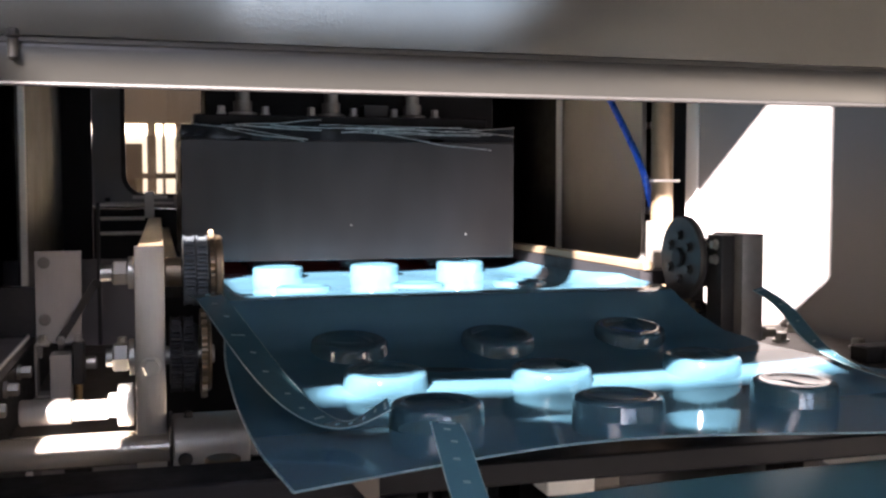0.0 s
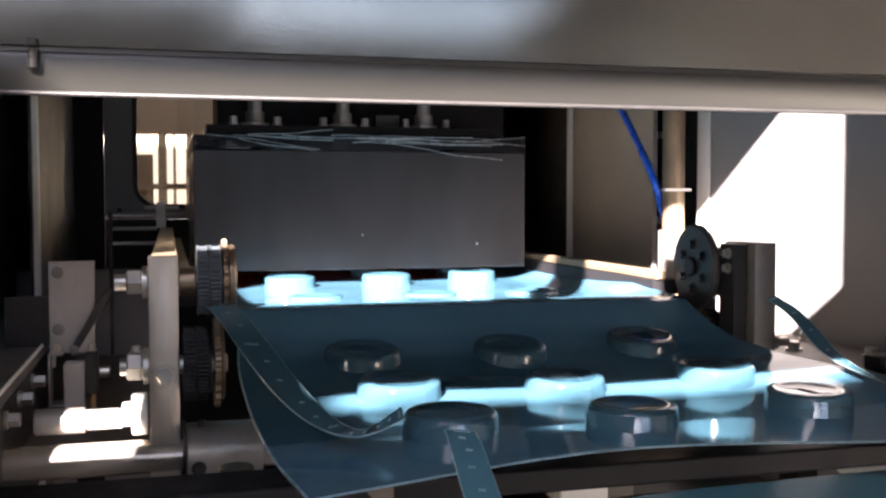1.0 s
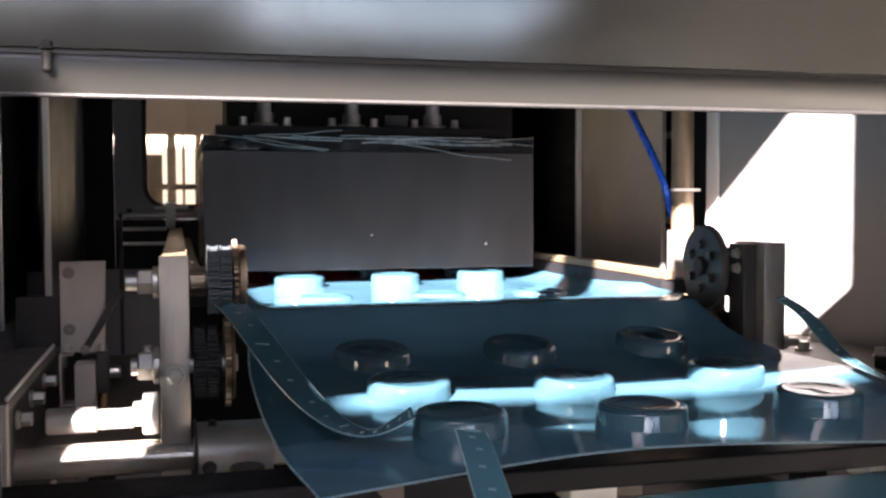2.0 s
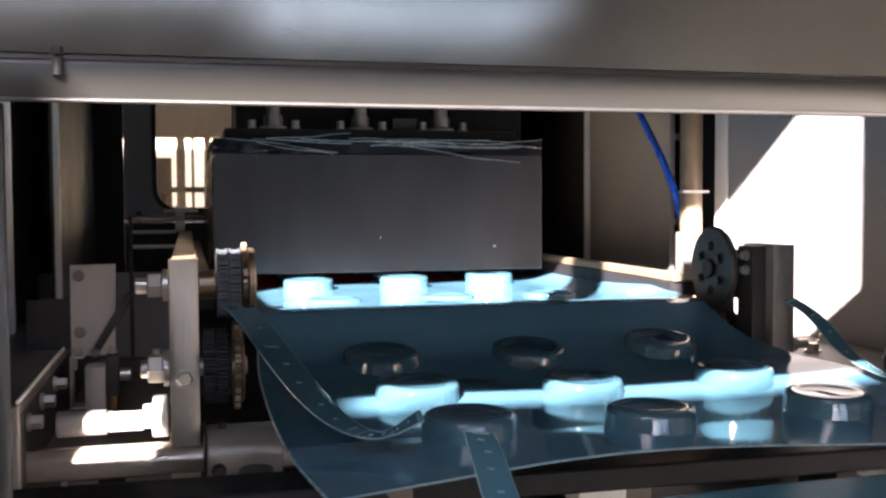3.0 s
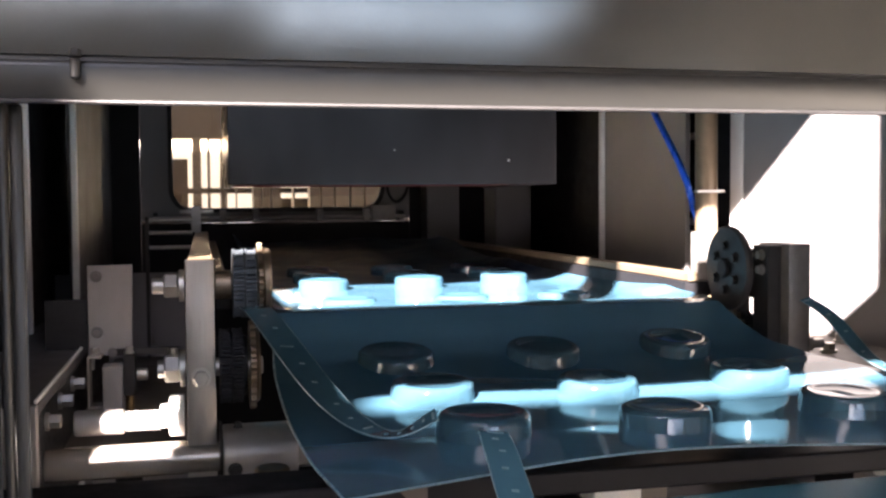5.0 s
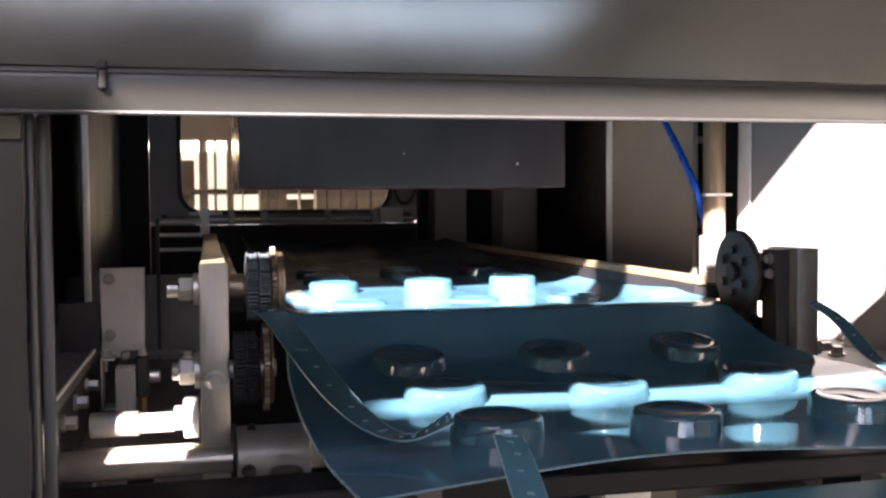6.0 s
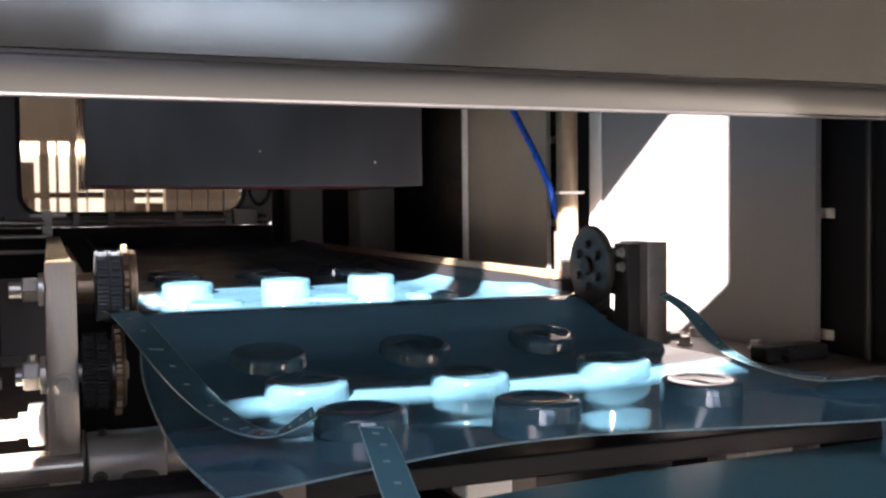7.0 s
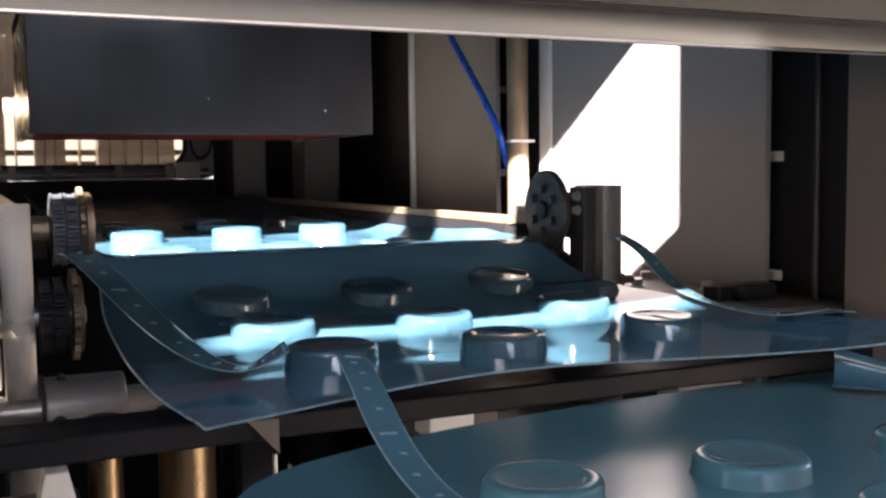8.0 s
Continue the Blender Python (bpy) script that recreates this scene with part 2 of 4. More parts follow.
prism(bm, [(0.5195, 1.2849), (0.5190, 1.2822), (0.5150, 1.2818), (0.5138, 1.2808), (0.5134, 1.2780), (0.5136, 1.2700), (0.5142, 1.2640), (0.5150, 1.2618),
           (0.525, 1.2618), (0.528, 1.2645), (0.528, 1.2849)], "x", -0.32, 1.6)
structure("guard_rail", bm, RAILPAINT, "folded grey hammertone lip along the guard's lower edge", smooth=50)
# thin bead added so the lip shows a bright line of caught light
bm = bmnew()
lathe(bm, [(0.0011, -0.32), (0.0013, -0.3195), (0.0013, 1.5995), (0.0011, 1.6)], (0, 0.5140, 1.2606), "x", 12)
structure("guard_rail_bead", bm, LIP_BEAD, "dark bead added along the guard's lower edge to catch light")
bm = boxes((-0.0846, -0.0795, 0.5285, 0.5375, 0.0, 1.2610), bevel=0.002, seg=3)
structure("guard_post", bm, RAILPAINT, "rounded grey hammertone upright of the guard opening")
bm = boxes((-0.0793, -0.0723, 0.532, 0.5375, 0.0, 1.2610), bevel=0.002, seg=2)
structure("guard_post_rebate", bm, RAILPAINT, "set-back grey rebate of the guard upright")
structure("guard_side_panel", boxes((-0.32, -0.085, 0.5255, 0.5265, 0.0, 1.2455)), RAILPAINT, "dark grey sheet beside the guard opening")
structure("guard_corner", boxes((-0.32, -0.085, 0.5225, 0.5275, 1.2460, 1.2610), bevel=0.001), HAMMER, "grey hammertone corner of the guard opening")

structure("wall_west", boxes((-0.26, -0.25, 0.78, 1.2995, 0.0, 1.30), (-0.26, -0.25, 1.3, 2.7, 0.0, 2.1)), BLACK, "black painted side wall inside the machine")
# unseen baffle added to stop outside light but leave the sunbeam free
structure("wall_west_baffle", boxes((-0.61, -0.60, 0.53, 1.31, 0.0, 2.1), (-0.5995, -0.2605, 1.30, 1.31, 0.0, 2.1)), PANEL_DARK, "unseen dark grey baffle added to keep stray light out")
structure("wall_west_panel", boxes((-0.205, -0.19, 1.803, 2.235, 0.6, 2.1)), PANEL_DARK, "dark grey painted side panel")
structure("trim", boxes((-0.199, -0.188, 1.79, 1.8025, 0.6, 2.1), bevel=0.002), EDGE, "white rounded edge of the side panel")
structure("ceiling", boxes((-0.9, 1.6, 0.4, 2.8, 2.1, 2.12)), PANEL_DARK, "dark grey top sheet of the machine housing")
structure("wall_east", boxes((0.83, 0.838, 0.894, 1.402, 0.6, 2.1)), PANEL_LIT, "grey painted side panel, paler for soft light, partly sunlit")
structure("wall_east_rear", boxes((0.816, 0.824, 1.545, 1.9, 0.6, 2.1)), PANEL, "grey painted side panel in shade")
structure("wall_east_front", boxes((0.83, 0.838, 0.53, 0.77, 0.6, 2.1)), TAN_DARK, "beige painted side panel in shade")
structure("wall_east_backing", boxes((0.86, 0.87, 0.53, 2.7, 0.0, 2.1)), BLACK, "black channel behind the side panels")
structure("trim", boxes((0.8262, 0.8297, 1.377, 1.414, 0.6, 2.1), bevel=0.0012), EDGE, "white rounded edge of the side panel")
structure("trim", boxes((0.8065, 0.8215, 1.9005, 1.912, 0.6, 2.1), bevel=0.002), EDGE, "white rounded edge of the side panel")
structure("trim", boxes((-0.2497, -0.235, 1.600, 1.611, 1.0125, 2.1), bevel=0.002), EDGE, "white rounded edge of the side panel")

# rear wall with its rounded window
def rounded(x0, x1, z0, z1, r, n=8):
    out = []
    for cx, cz, a0 in ((x1 - r, z0 + r, -90), (x1 - r, z1 - r, 0), (x0 + r, z1 - r, 90), (x0 + r, z0 + r, 180)):
        out += [(cx + r * math.cos(radians(a0 + 90 * i / n)), cz + r * math.sin(radians(a0 + 90 * i / n))) for i in range(n + 1)]
    return out


def ring(bm, inner, outer, y0, y1):
    n = len(inner)
    vi0, vi1 = ([bm.verts.new((x, y, z)) for x, z in inner] for y in (y0, y1))
    vo0, vo1 = ([bm.verts.new((x, y, z)) for x, z in outer] for y in (y0, y1))
    for i in range(n):
        j = (i + 1) % n
        for quad in ((vi0[i], vi0[j], vo0[j], vo0[i]), (vi1[i], vo1[i], vo1[j], vi1[j]), (vi0[i], vi1[i], vi1[j], vi0[j]), (vo0[i], vo0[j], vo1[j], vo1[i])):
            bm.faces.new(quad)


def stretched(outline, x0, x1, z0, z1):
    """The points of an outline pushed out onto the border of a rectangle."""
    cx, cz = (x0 + x1) / 2, (z0 + z1) / 2
    out = []
    xs, zs = [p[0] for p in outline], [p[1] for p in outline]
    mx, mz, hx, hz = (min(xs) + max(xs)) / 2, (min(zs) + max(zs)) / 2, (max(xs) - min(xs)) / 2, (max(zs) - min(zs)) / 2
    for x, z in outline:
        u, v = (x - mx) / hx, (z - mz) / hz
        k = max(abs(u), abs(v))
        out.append((cx + u / k * (x1 - x0) / 2, cz + v / k * (z1 - z0) / 2))
    return out


WIN = rounded(-0.055, 0.475, 1.197, 1.62, 0.05)
bm = bmnew()
ring(bm, WIN, stretched(WIN, -0.13, 0.55, 1.163, 2.1), 2.6, 2.61)
rear = structure("wall_north", bm, PANEL, "grey painted rear sheet with a rounded window")
window = structure("window_1", bmnew(), RUBBER, "bronze-tinted window with rounded corners in a black rubber seal")
bm = bmnew()
ring(bm, rounded(-0.052, 0.472, 1.200, 1.617, 0.047), rounded(-0.063, 0.483, 1.189, 1.628, 0.058), 2.590, 2.5995)
part("seal", bm, RUBBER, window)
pane = part("pane", boxes((-0.07, 0.49, 2.611, 2.615, 1.18, 1.64)), BRONZE, window, "bronze-tinted clear pane")
pane.visible_shadow = False
structure("wall_north_west", boxes((-0.26, -0.131, 2.6, 2.61, 0.0, 2.1)), BLACK, "black painted rear sheet")
structure("wall_north_east", boxes((0.551, 0.9, 2.6, 2.61, 0.0, 2.1)), BLACK, "black painted rear sheet")
# yard seen through the rear window
structure("yard_wall", boxes((-9, 9, 9.0, 9.3, 0, 6.0)), PLASTER, "sunlit ochre plaster yard wall")
structure("lintel", boxes((-4, 6, 5.35, 5.5, 1.551, 4.0)), RUST, "brown steel beam between the yard posts")
for x0, x1 in ((-0.75, -0.60), (-0.03, 0.015), (0.045, 0.06), (0.11, 0.144), (0.189, 0.195), (0.276, 0.318), (0.324, 0.366), (0.371, 0.418),
               (0.486, 0.492), (0.572, 0.625), (0.633, 0.70), (0.707, 0.78), (0.79, 0.86), (0.868, 0.95), (1.02, 1.10), (1.24, 1.36)):
    structure("post", boxes((x0, x1, 5.36, 5.49, 0, 1.5505)), RUST, "brown steel yard post")
structure("low_wall", boxes((-4, -0.056, 5.6, 5.7, 0, 1.456), (0.40, 0.62, 5.8, 5.9, 0, 1.245)), RUST, "low brown screen in the yard")
# unseen roof added to keep the sun off posts and lintel
structure("yard_shade_roof", boxes((-6, 8, 1.6, 5.7, 3.0, 3.05)), RUST, "unseen brown roof added to shade the yard posts")
structure("gate_rail", boxes((-4, 6, 5.52, 5.56, 1.27, 1.30)), RUST, "thin brown rail between the yard posts")
structure("wall_north_low", boxes((-0.13, 0.55, 2.6, 2.61, 0.0, 1.162)), BLACK, "black painted rear sheet below the window")
structure("column_1", boxes((0.577, 0.662, 2.5, 2.58, 0.0, 2.1), bevel=0.003), PANEL_MID, "grey steel column at the rear of the machine")
structure("column_2", boxes((0.70, 0.79, 2.3, 2.4, 0.0, 2.1), bevel=0.003), PANEL_DARK, "dark steel column at the rear of the machine")


# ---- press tool (moves) ----
PX0, PX1, PY0, PY1, PZ0 = 0.058, 0.586, 1.545, 1.97, 1.0986
press = thing("press_tool", "dark grey steel press tool box with foil-wrapped top plate", "machine press", ((PX0 + PX1) / 2, PY0, PZ0))
part("front_plate", boxes((PX0, PX1, PY0, PY0 + 0.012, PZ0, 1.2843), bevel=0.001), TOOL, press, "smooth dark steel front plate with smudges")
part("side_plate", boxes((PX0, PX0 + 0.012, PY0 + 0.0125, PY1, PZ0, 1.2843), bevel=0.001), TOOLSIDE_GOLD, press, "polished side plate, golden reflection put into its colour")
part("side_plate", boxes((PX1 - 0.012, PX1, PY0 + 0.0125, PY1, PZ0, 1.2843), bevel=0.001), TOOL, press)
part("heater_panel", boxes((PX0 + 0.0125, PX1 - 0.0125, PY0 + 0.004 + 0.0125, PY1, PZ0 + 0.004, PZ0 + 0.012)), HEATER, press, "red glowing heater underside")
part("top_plate", boxes((PX0, PX1, PY0 + 0.006, PY1, 1.2848, 1.3073), bevel=0.002), BLACK, press, "black insulated top plate")

part("crosshead", boxes((0.10, 0.59, PY0 + 0.12, PY0 + 0.3, 1.316, 1.62), bevel=0.002), BLACK, press, "black crosshead above the tool")

bm = bmnew()
cols = [PX0 + 0.001 + (PX1 - PX0 - 0.002) * i / 60 for i in range(61)]
rows = []
for k, z in enumerate((1.2850, 1.2905, 1.296, 1.3015, 1.307, 1.3085)):
    rows.append([bm.verts.new((x, PY0 - 0.0012 - 0.0022 * noise.noise(Vector((x * 30, k * 0.9, 5.0))) + (0.02 if k == 5 else 0), z + 0.0016 * noise.noise(Vector((x * 22, k * 1.7, 1.0))))) for x in cols])
for lo, hi in zip(rows, rows[1:]):
    for i in range(60):
        bm.faces.new((lo[i], lo[i + 1], hi[i + 1], hi[i]))
bmesh.ops.solidify(bm, geom=bm.faces[:], thickness=0.0004)
part("film_wrap", bm, WRAP, press, "crumpled shiny black film wrap", smooth=80)

# ---- formed sheet ----
PROFILE = [(0.56, 1.021), (0.74, 1.020), (0.80, 1.024), (0.85, 1.030), (0.90, 1.038), (0.95, 1.050), (0.985, 1.064), (1.015, 1.080), (1.045, 1.0915),
           (1.07, 1.094), (1.15, 1.086), (1.3, 1.079), (1.5, 1.077), (2.0, 1.081), (2.58, 1.115)]


def sheet_z(y):
    for (a, p), (b, q) in zip(PROFILE, PROFILE[1:]):
        if y <= b:
            s = max(0, (y - a) / (b - a))
            s = s * s * (3 - 2 * s) * 0.3 + s * 0.7
            return p + (q - p) * s
    return PROFILE[-1][1]


def along(y, rows):
    for (a, p), (b, q) in zip(rows, rows[1:]):
        if y <= b:
            s = max(0.0, (y - a) / (b - a))
            return p + (q - p) * s * s * (3 - 2 * s) * 0.5 + (q - p) * s * 0.5
    return rows[-1][1]


def sheet_left(y):
    return along(y, LEFT)


def sheet_right(y):
    return along(y, RIGHT)


LEFT = [(0.59, 0.105), (0.70, 0.094), (0.85, 0.086), (0.95, 0.083), (1.0, 0.088), (1.05, 0.092), (2.6, 0.092)]
RIGHT = [(0.60, 0.77), (0.66, 0.75), (0.74, 0.715), (0.85, 0.672), (0.92, 0.640), (0.97, 0.618), (1.02, 0.607), (2.6, 0.604)]


def sheet_front(u):
    return 0.595 + 0.055 * math.sin(3.14159 * min(1, u * 1.1)) ** 0.8


def sheet_point(u, v):
    y0 = sheet_front(u)
    y = y0 + (2.58 - y0) * v
    x = sheet_left(y) + (sheet_right(y) - sheet_left(y)) * u
    lift = 0.0
    if y < 1.0:
        lift = 0.010 * (max(0, u - 0.8) / 0.2) ** 2 * min(1, (1.0 - y) / 0.2)
        lift += 0.0025 * math.sin(u * 9 + y * 7) * min(1, (1.0 - y) / 0.1)
    else:
        lift = 0.003 * noise.noise(Vector((x * 9, y * 5, 0.3))) * min(1, (y - 1.0) / 0.2) + 0.009 * noise.noise(Vector((x * 14, y * 9, 2.3))) * max(0.0, min(1.0, (y - 1.78) / 0.15))
    if y > 1.06:
        k = min(1.0, (y - 1.06) / 0.12)
        lift += k * (0.013 * max(0.0, (u - 0.9) / 0.1) ** 2 + 0.022 * max(0.0, (0.06 - u) / 0.06) ** 2)
    return Vector((x, y, sheet_z(y) + lift))


web = thing("formed_plastic_sheet", "glossy teal plastic sheet with rows of formed round lids", "plastic sheet", (0.35, 0.8, 1.02))
bm = bmnew()
NU, NV = 60, 150
vs = [(i / NV) ** 1.9 for i in range(NV + 1)]
top = [[bm.verts.new(sheet_point(i / NU, v)) for i in range(NU + 1)] for v in vs]
low = [[bm.verts.new(p.co - Vector((0, 0, 0.0012))) for p in row] for row in top]
for a in range(NV):
    for b in range(NU):
        bm.faces.new((top[a][b], top[a][b + 1], top[a + 1][b + 1], top[a + 1][b]))
        bm.faces.new((low[a][b], low[a + 1][b], low[a + 1][b + 1], low[a][b + 1]))
for b in range(NU):
    bm.faces.new((top[0][b], low[0][b], low[0][b + 1], top[0][b + 1]))
for a in range(NV):
    bm.faces.new((top[a][0], top[a + 1][0], low[a + 1][0], low[a][0]))
    bm.faces.new((top[a][NU], low[a][NU], low[a + 1][NU], top[a + 1][NU]))
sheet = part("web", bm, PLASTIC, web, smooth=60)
# the web beyond y 1.56 gets the darker, rougher plastic
sheet.data.materials.append(REAR_SHEET)
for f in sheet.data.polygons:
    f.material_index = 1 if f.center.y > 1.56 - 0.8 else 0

# thin paler beads stand for the light caught by the cut edges
bm = bmnew()
pts = [sheet_point(i / NU, 0) + Vector((0, -0.0006, -0.0004)) for i in range(0, NU + 1, 3)]
tube(bm, pts, 0.0009, 6)
part("cut_edge", bm, EDGE_HIGHLIGHT, web, "cut edge, its highlight put into a paler colour")
bm = bmnew()
pts = [sheet_point(0, v) + Vector((-0.0006, 0, -0.0004)) for v in (0, 0.01, 0.025, 0.05, 0.08, 0.11, 0.14, 0.17, 0.2)]
tube(bm, pts, 0.0009, 6)
part("cut_edge", bm, EDGE_HIGHLIGHT, web)


def lid_mesh():
    bm = bmnew()
    R, H = 0.0385, 0.0215
    prof = [(R + 0.003, 0.0), (R + 0.001, 0.001), (R, 0.003), (R - 0.0008, H - 0.0045), (R - 0.002, H - 0.0018), (R - 0.0045, H - 0.0003),
            (R - 0.009, H), (R - 0.012, H - 0.001), (R - 0.016, H - 0.0022), (0.012, H - 0.0028), (0, H - 0.003)]
    lathe(bm, prof, (0, 0, 0), "z", 40, closed=False)
    return mesh("lid", bm, LIDPLASTIC, 70)


LID = lid_mesh()
LOW_LID = LID.copy()
LOW_LID.materials[0] = MATTE
LOW_LID.transform(Matrix.Diagonal((1, 1, 0.72, 1)))
LIDS = [(0.738, 0.236), (0.733, 0.391), (0.752, 0.572), (0.850, 0.219), (0.853, 0.379), (0.856, 0.539), (0.950, 0.204), (0.954, 0.359), (0.956, 0.508),
        (1.29, 0.205), (1.295, 0.36), (1.30, 0.51), (1.505, 0.197), (1.51, 0.346), (1.53, 0.49), (1.64, 0.20), (1.64, 0.35), (1.65, 0.50), (1.77, 0.2), (1.77, 0.35), (1.78, 0.5)]


def put_lid(parent, x, y, z, slope, me=None):
    ob = new("lid", me or LID)
    ob.parent = parent
    ob.matrix_local = Matrix.Translation(Vector((x, y, z)) - where(parent)) @ Euler((slope, 0, 0)).to_matrix().to_4x4()
    return ob


for y, x in LIDS:
    u = (x - sheet_left(y)) / (sheet_right(y) - sheet_left(y))
    y0 = sheet_front(u)
    p = sheet_point(u, (y - y0) / (2.58 - y0))
    put_lid(web, x, y, p.z - (0.0105 if 0.9 < y < 1 else 0.0165 if 1.2 < y < 1.4 else 0.005 if y > 1 else 0.0065 if y > 0.8 else 0.003), 0.45 * math.atan2(sheet_z(y + 0.02) - sheet_z(y - 0.02), 0.04))

# lower, finished sheets
stack = thing("finished_plastic_sheet", "glossy teal formed sheet lying on the delivery table", "plastic sheet", (0.45, 0.45, 0.97))
bm = bmnew()
def low_point(u, v):
    a, b = Vector((0.113, 0.584)), Vector((0.77, 0.682))
    p = a.lerp(b, u) + Vector((0.02, -0.5)) * (1 - v)
    p.y += (0.052 * math.sin(3.14159 * min(1.0, u * 1.02) ** 0.62) - 0.012 * max(0.0, 0.05 - u) / 0.05) * v
    z = 0.98 + 0.003 * math.sin(v * 5 + u * 2) + 0.03 * max(0, u - 0.9) * v - 0.02 * max(0, 0.1 - u)
    return Vector((p.x, p.y, z))
g = [[bm.verts.new(low_point(i / 30, j / 30)) for i in range(31)] for j in range(31)]
h = [[bm.verts.new(p.co - Vector((0, 0, 0.0015))) for p in row] for row in g]
for a in range(30):
    for b in range(30):
        bm.faces.new((g[a][b], g[a][b + 1], g[a + 1][b + 1], g[a + 1][b]))
        bm.faces.new((h[a][b], h[a + 1][b], h[a + 1][b + 1], h[a][b + 1]))
for b in range(30):
    bm.faces.new((g[30][b], g[30][b + 1], h[30][b + 1], h[30][b]))
    bm.faces.new((g[b][0], g[b + 1][0], h[b + 1][0], h[b][0]))
part("web", bm, MATTE, stack, smooth=60)
pts, dirs = [], []
for i in range(7):
    a = 1.9 * i / 6
    pts.append(Vector((0.672 + 0.022 * math.sin(a), 0.590 + 0.014 * math.sin(a), 0.986 + 0.017 * (1 - math.cos(a)))))
    dirs.append(Vector((0.03 + 0.008 * a, -0.055, 0.004 - 0.012 * a)))
CURL = (pts, dirs)
for x, y in ((0.286, 0.488), (0.432, 0.468), (0.580, 0.452), (0.30, 0.37), (0.45, 0.345), (0.60, 0.33)):
    put_lid(stack, x, y, 0.979 + 0.003 * math.sin(5 * (1 - (0.65 - y) / 0.5) + 2 * x), 0, LOW_LID)



# ---- chain drive, west side ----
def sprocket(bm, x0, x1, c, r, teeth, depth):
    pts = []
    for i in range(teeth * 4):
        a = 6.28318531 * i / (teeth * 4)
        rr = r if i % 4 in (0, 1) else r - depth
        pts.append((c[0] + rr * math.cos(a), c[1] + rr * math.sin(a)))
    prism(bm, pts, "x", x0, x1)


def link_mesh(name, w, length, h, mat):
    bm = bmnew()
    for s in (-1, 1):
        prism(bm, [(-length / 2, -h * 0.32), (-length * 0.3, -h / 2), (0, -h * 0.36), (length * 0.3, -h / 2), (length / 2, -h * 0.32),
                   (length / 2, h * 0.32), (length * 0.3, h / 2), (0, h * 0.36), (-length * 0.3, h / 2), (-length / 2, h * 0.32)], "x", s * w / 2 - 0.0008, s * w / 2 + 0.0008)
    for y in (-length * 0.28, length * 0.28):
        rod(bm, -w / 2 - 0.0012, w / 2 + 0.0012, (0, y, 0), "x", h * 0.3, 0.0003, 10)
    return mesh(name, bm, mat)


def chain_ring(parent, me, x, c, r, n, a0=0.0, a1=360.0):
    """Links laid round a wheel from angle a0 to a1."""
    for i in range(n):
        a = radians(a0 + (a1 - a0) * i / n)
        ob = new("link", me)
        ob.parent = parent
        ob.matrix_local = Matrix.Translation(Vector((x, c[0] + r * math.cos(a), c[1] + r * math.sin(a))) - where(parent)) @ Euler((a + 1.5708, 0, 0)).to_matrix().to_4x4()


LINK = link_mesh("link", 0.009, 0.0088, 0.0062, CHAIN)
PALE_LINK = link_mesh("link", 0.0095, 0.0095, 0.007, CHAIN_PALE)

bar = thing("bearing_bar", "upright sawn aluminium bar carrying both chain shafts", "machine bracket", (0.015, 1.057, 0.80))
body = part("bar", boxes((0.0, 0.03, 1.05, 1.066, 0.80, 1.15), bevel=0.0015, seg=2), STEEL_BAR, bar)
part("bolt", one_hex((0.015, 1.0505, 1.026), "y", 0.0085, 0.009, -1), ZINC, bar, "zinc hexagon bolt")
part("shaft", one_rod(-0.034, 0.090, (0, 1.068, 1.122), "x", 0.0085, 0.001), ZINC, bar, "threaded upper shaft end")
part("nut", one_hex((-0.001, 1.068, 1.122), "x", 0.0135, 0.021, -1), ZINC, bar)
part("bushing", one_rod(0.0305, 0.048, (0, 1.068, 1.122), "x", 0.0155, 0.001), BRASSY, bar, "brownish bushing")
part("nut", one_hex((-0.001, 1.068, 1.034), "x", 0.0155, 0.022, -1), ZINC, bar)
part("shaft", one_rod(-0.03, 0.08, (0, 1.068, 1.034), "x", 0.0095, 0.001), ZINC, bar)
part("set_screw", one_hex((-0.013, 1.066, 1.0495), "z", 0.0048, 0.006, 1), ZINC, bar)

upper = thing("chain_drive", "upper sprocket wrapped in bluish oily roller chain", "sprocket", (0.07, 1.068, 1.122))
part("hub", one_rod(0.049, 0.074, (0, 1.068, 1.123), "x", 0.029, 0.001), DARKSTEEL, upper)
bm = bmnew()
sprocket(bm, 0.0755, 0.0800, (1.068, 1.123), 0.043, 20, 0.006)
part("sprocket", bm, BRASSY, upper, "worn brownish toothed wheel")
bm = bmnew()
rod(bm, 0.0802, 0.089, (0, 1.068, 1.123), "x", 0.037, 0.002, 32)
part("flange", bm, BRASSY, upper)
for x in (0.055, 0.068):
    chain_ring(upper, PALE_LINK, x, (1.068, 1.123), 0.0335, 22, x * 400)

lower = thing("chain_drive", "lower sprocket wrapped in oily double roller chain", "sprocket", (0.06, 1.075, 1.034))
part("hub", one_rod(0.034, 0.063, (0, 1.075, 1.034), "x", 0.032, 0.001), DARKSTEEL, lower)
bm = bmnew()
sprocket(bm, 0.066, 0.072, (1.075, 1.034), 0.0475, 24, 0.005)
part("sprocket", bm, BRASSY, lower, "worn brownish toothed wheel")
bm = bmnew()
rod(bm, 0.0722, 0.0765, (0, 1.075, 1.034), "x", 0.040, 0.002, 32)
part("flange", bm, BRASSY, lower)
for x in (0.0405, 0.0535):
    chain_ring(lower, LINK, x, (1.075, 1.034), 0.0375, 25, x * 300)

low_shaft = thing("drive_shaft", "polished steel drive shaft with a stepped collar", "shaft", (0, 1.06, 0.94))
part("shaft", one_rod(-0.2, 0.75, (0, 1.06, 0.94), "x", 0.0175), CHROME, low_shaft)
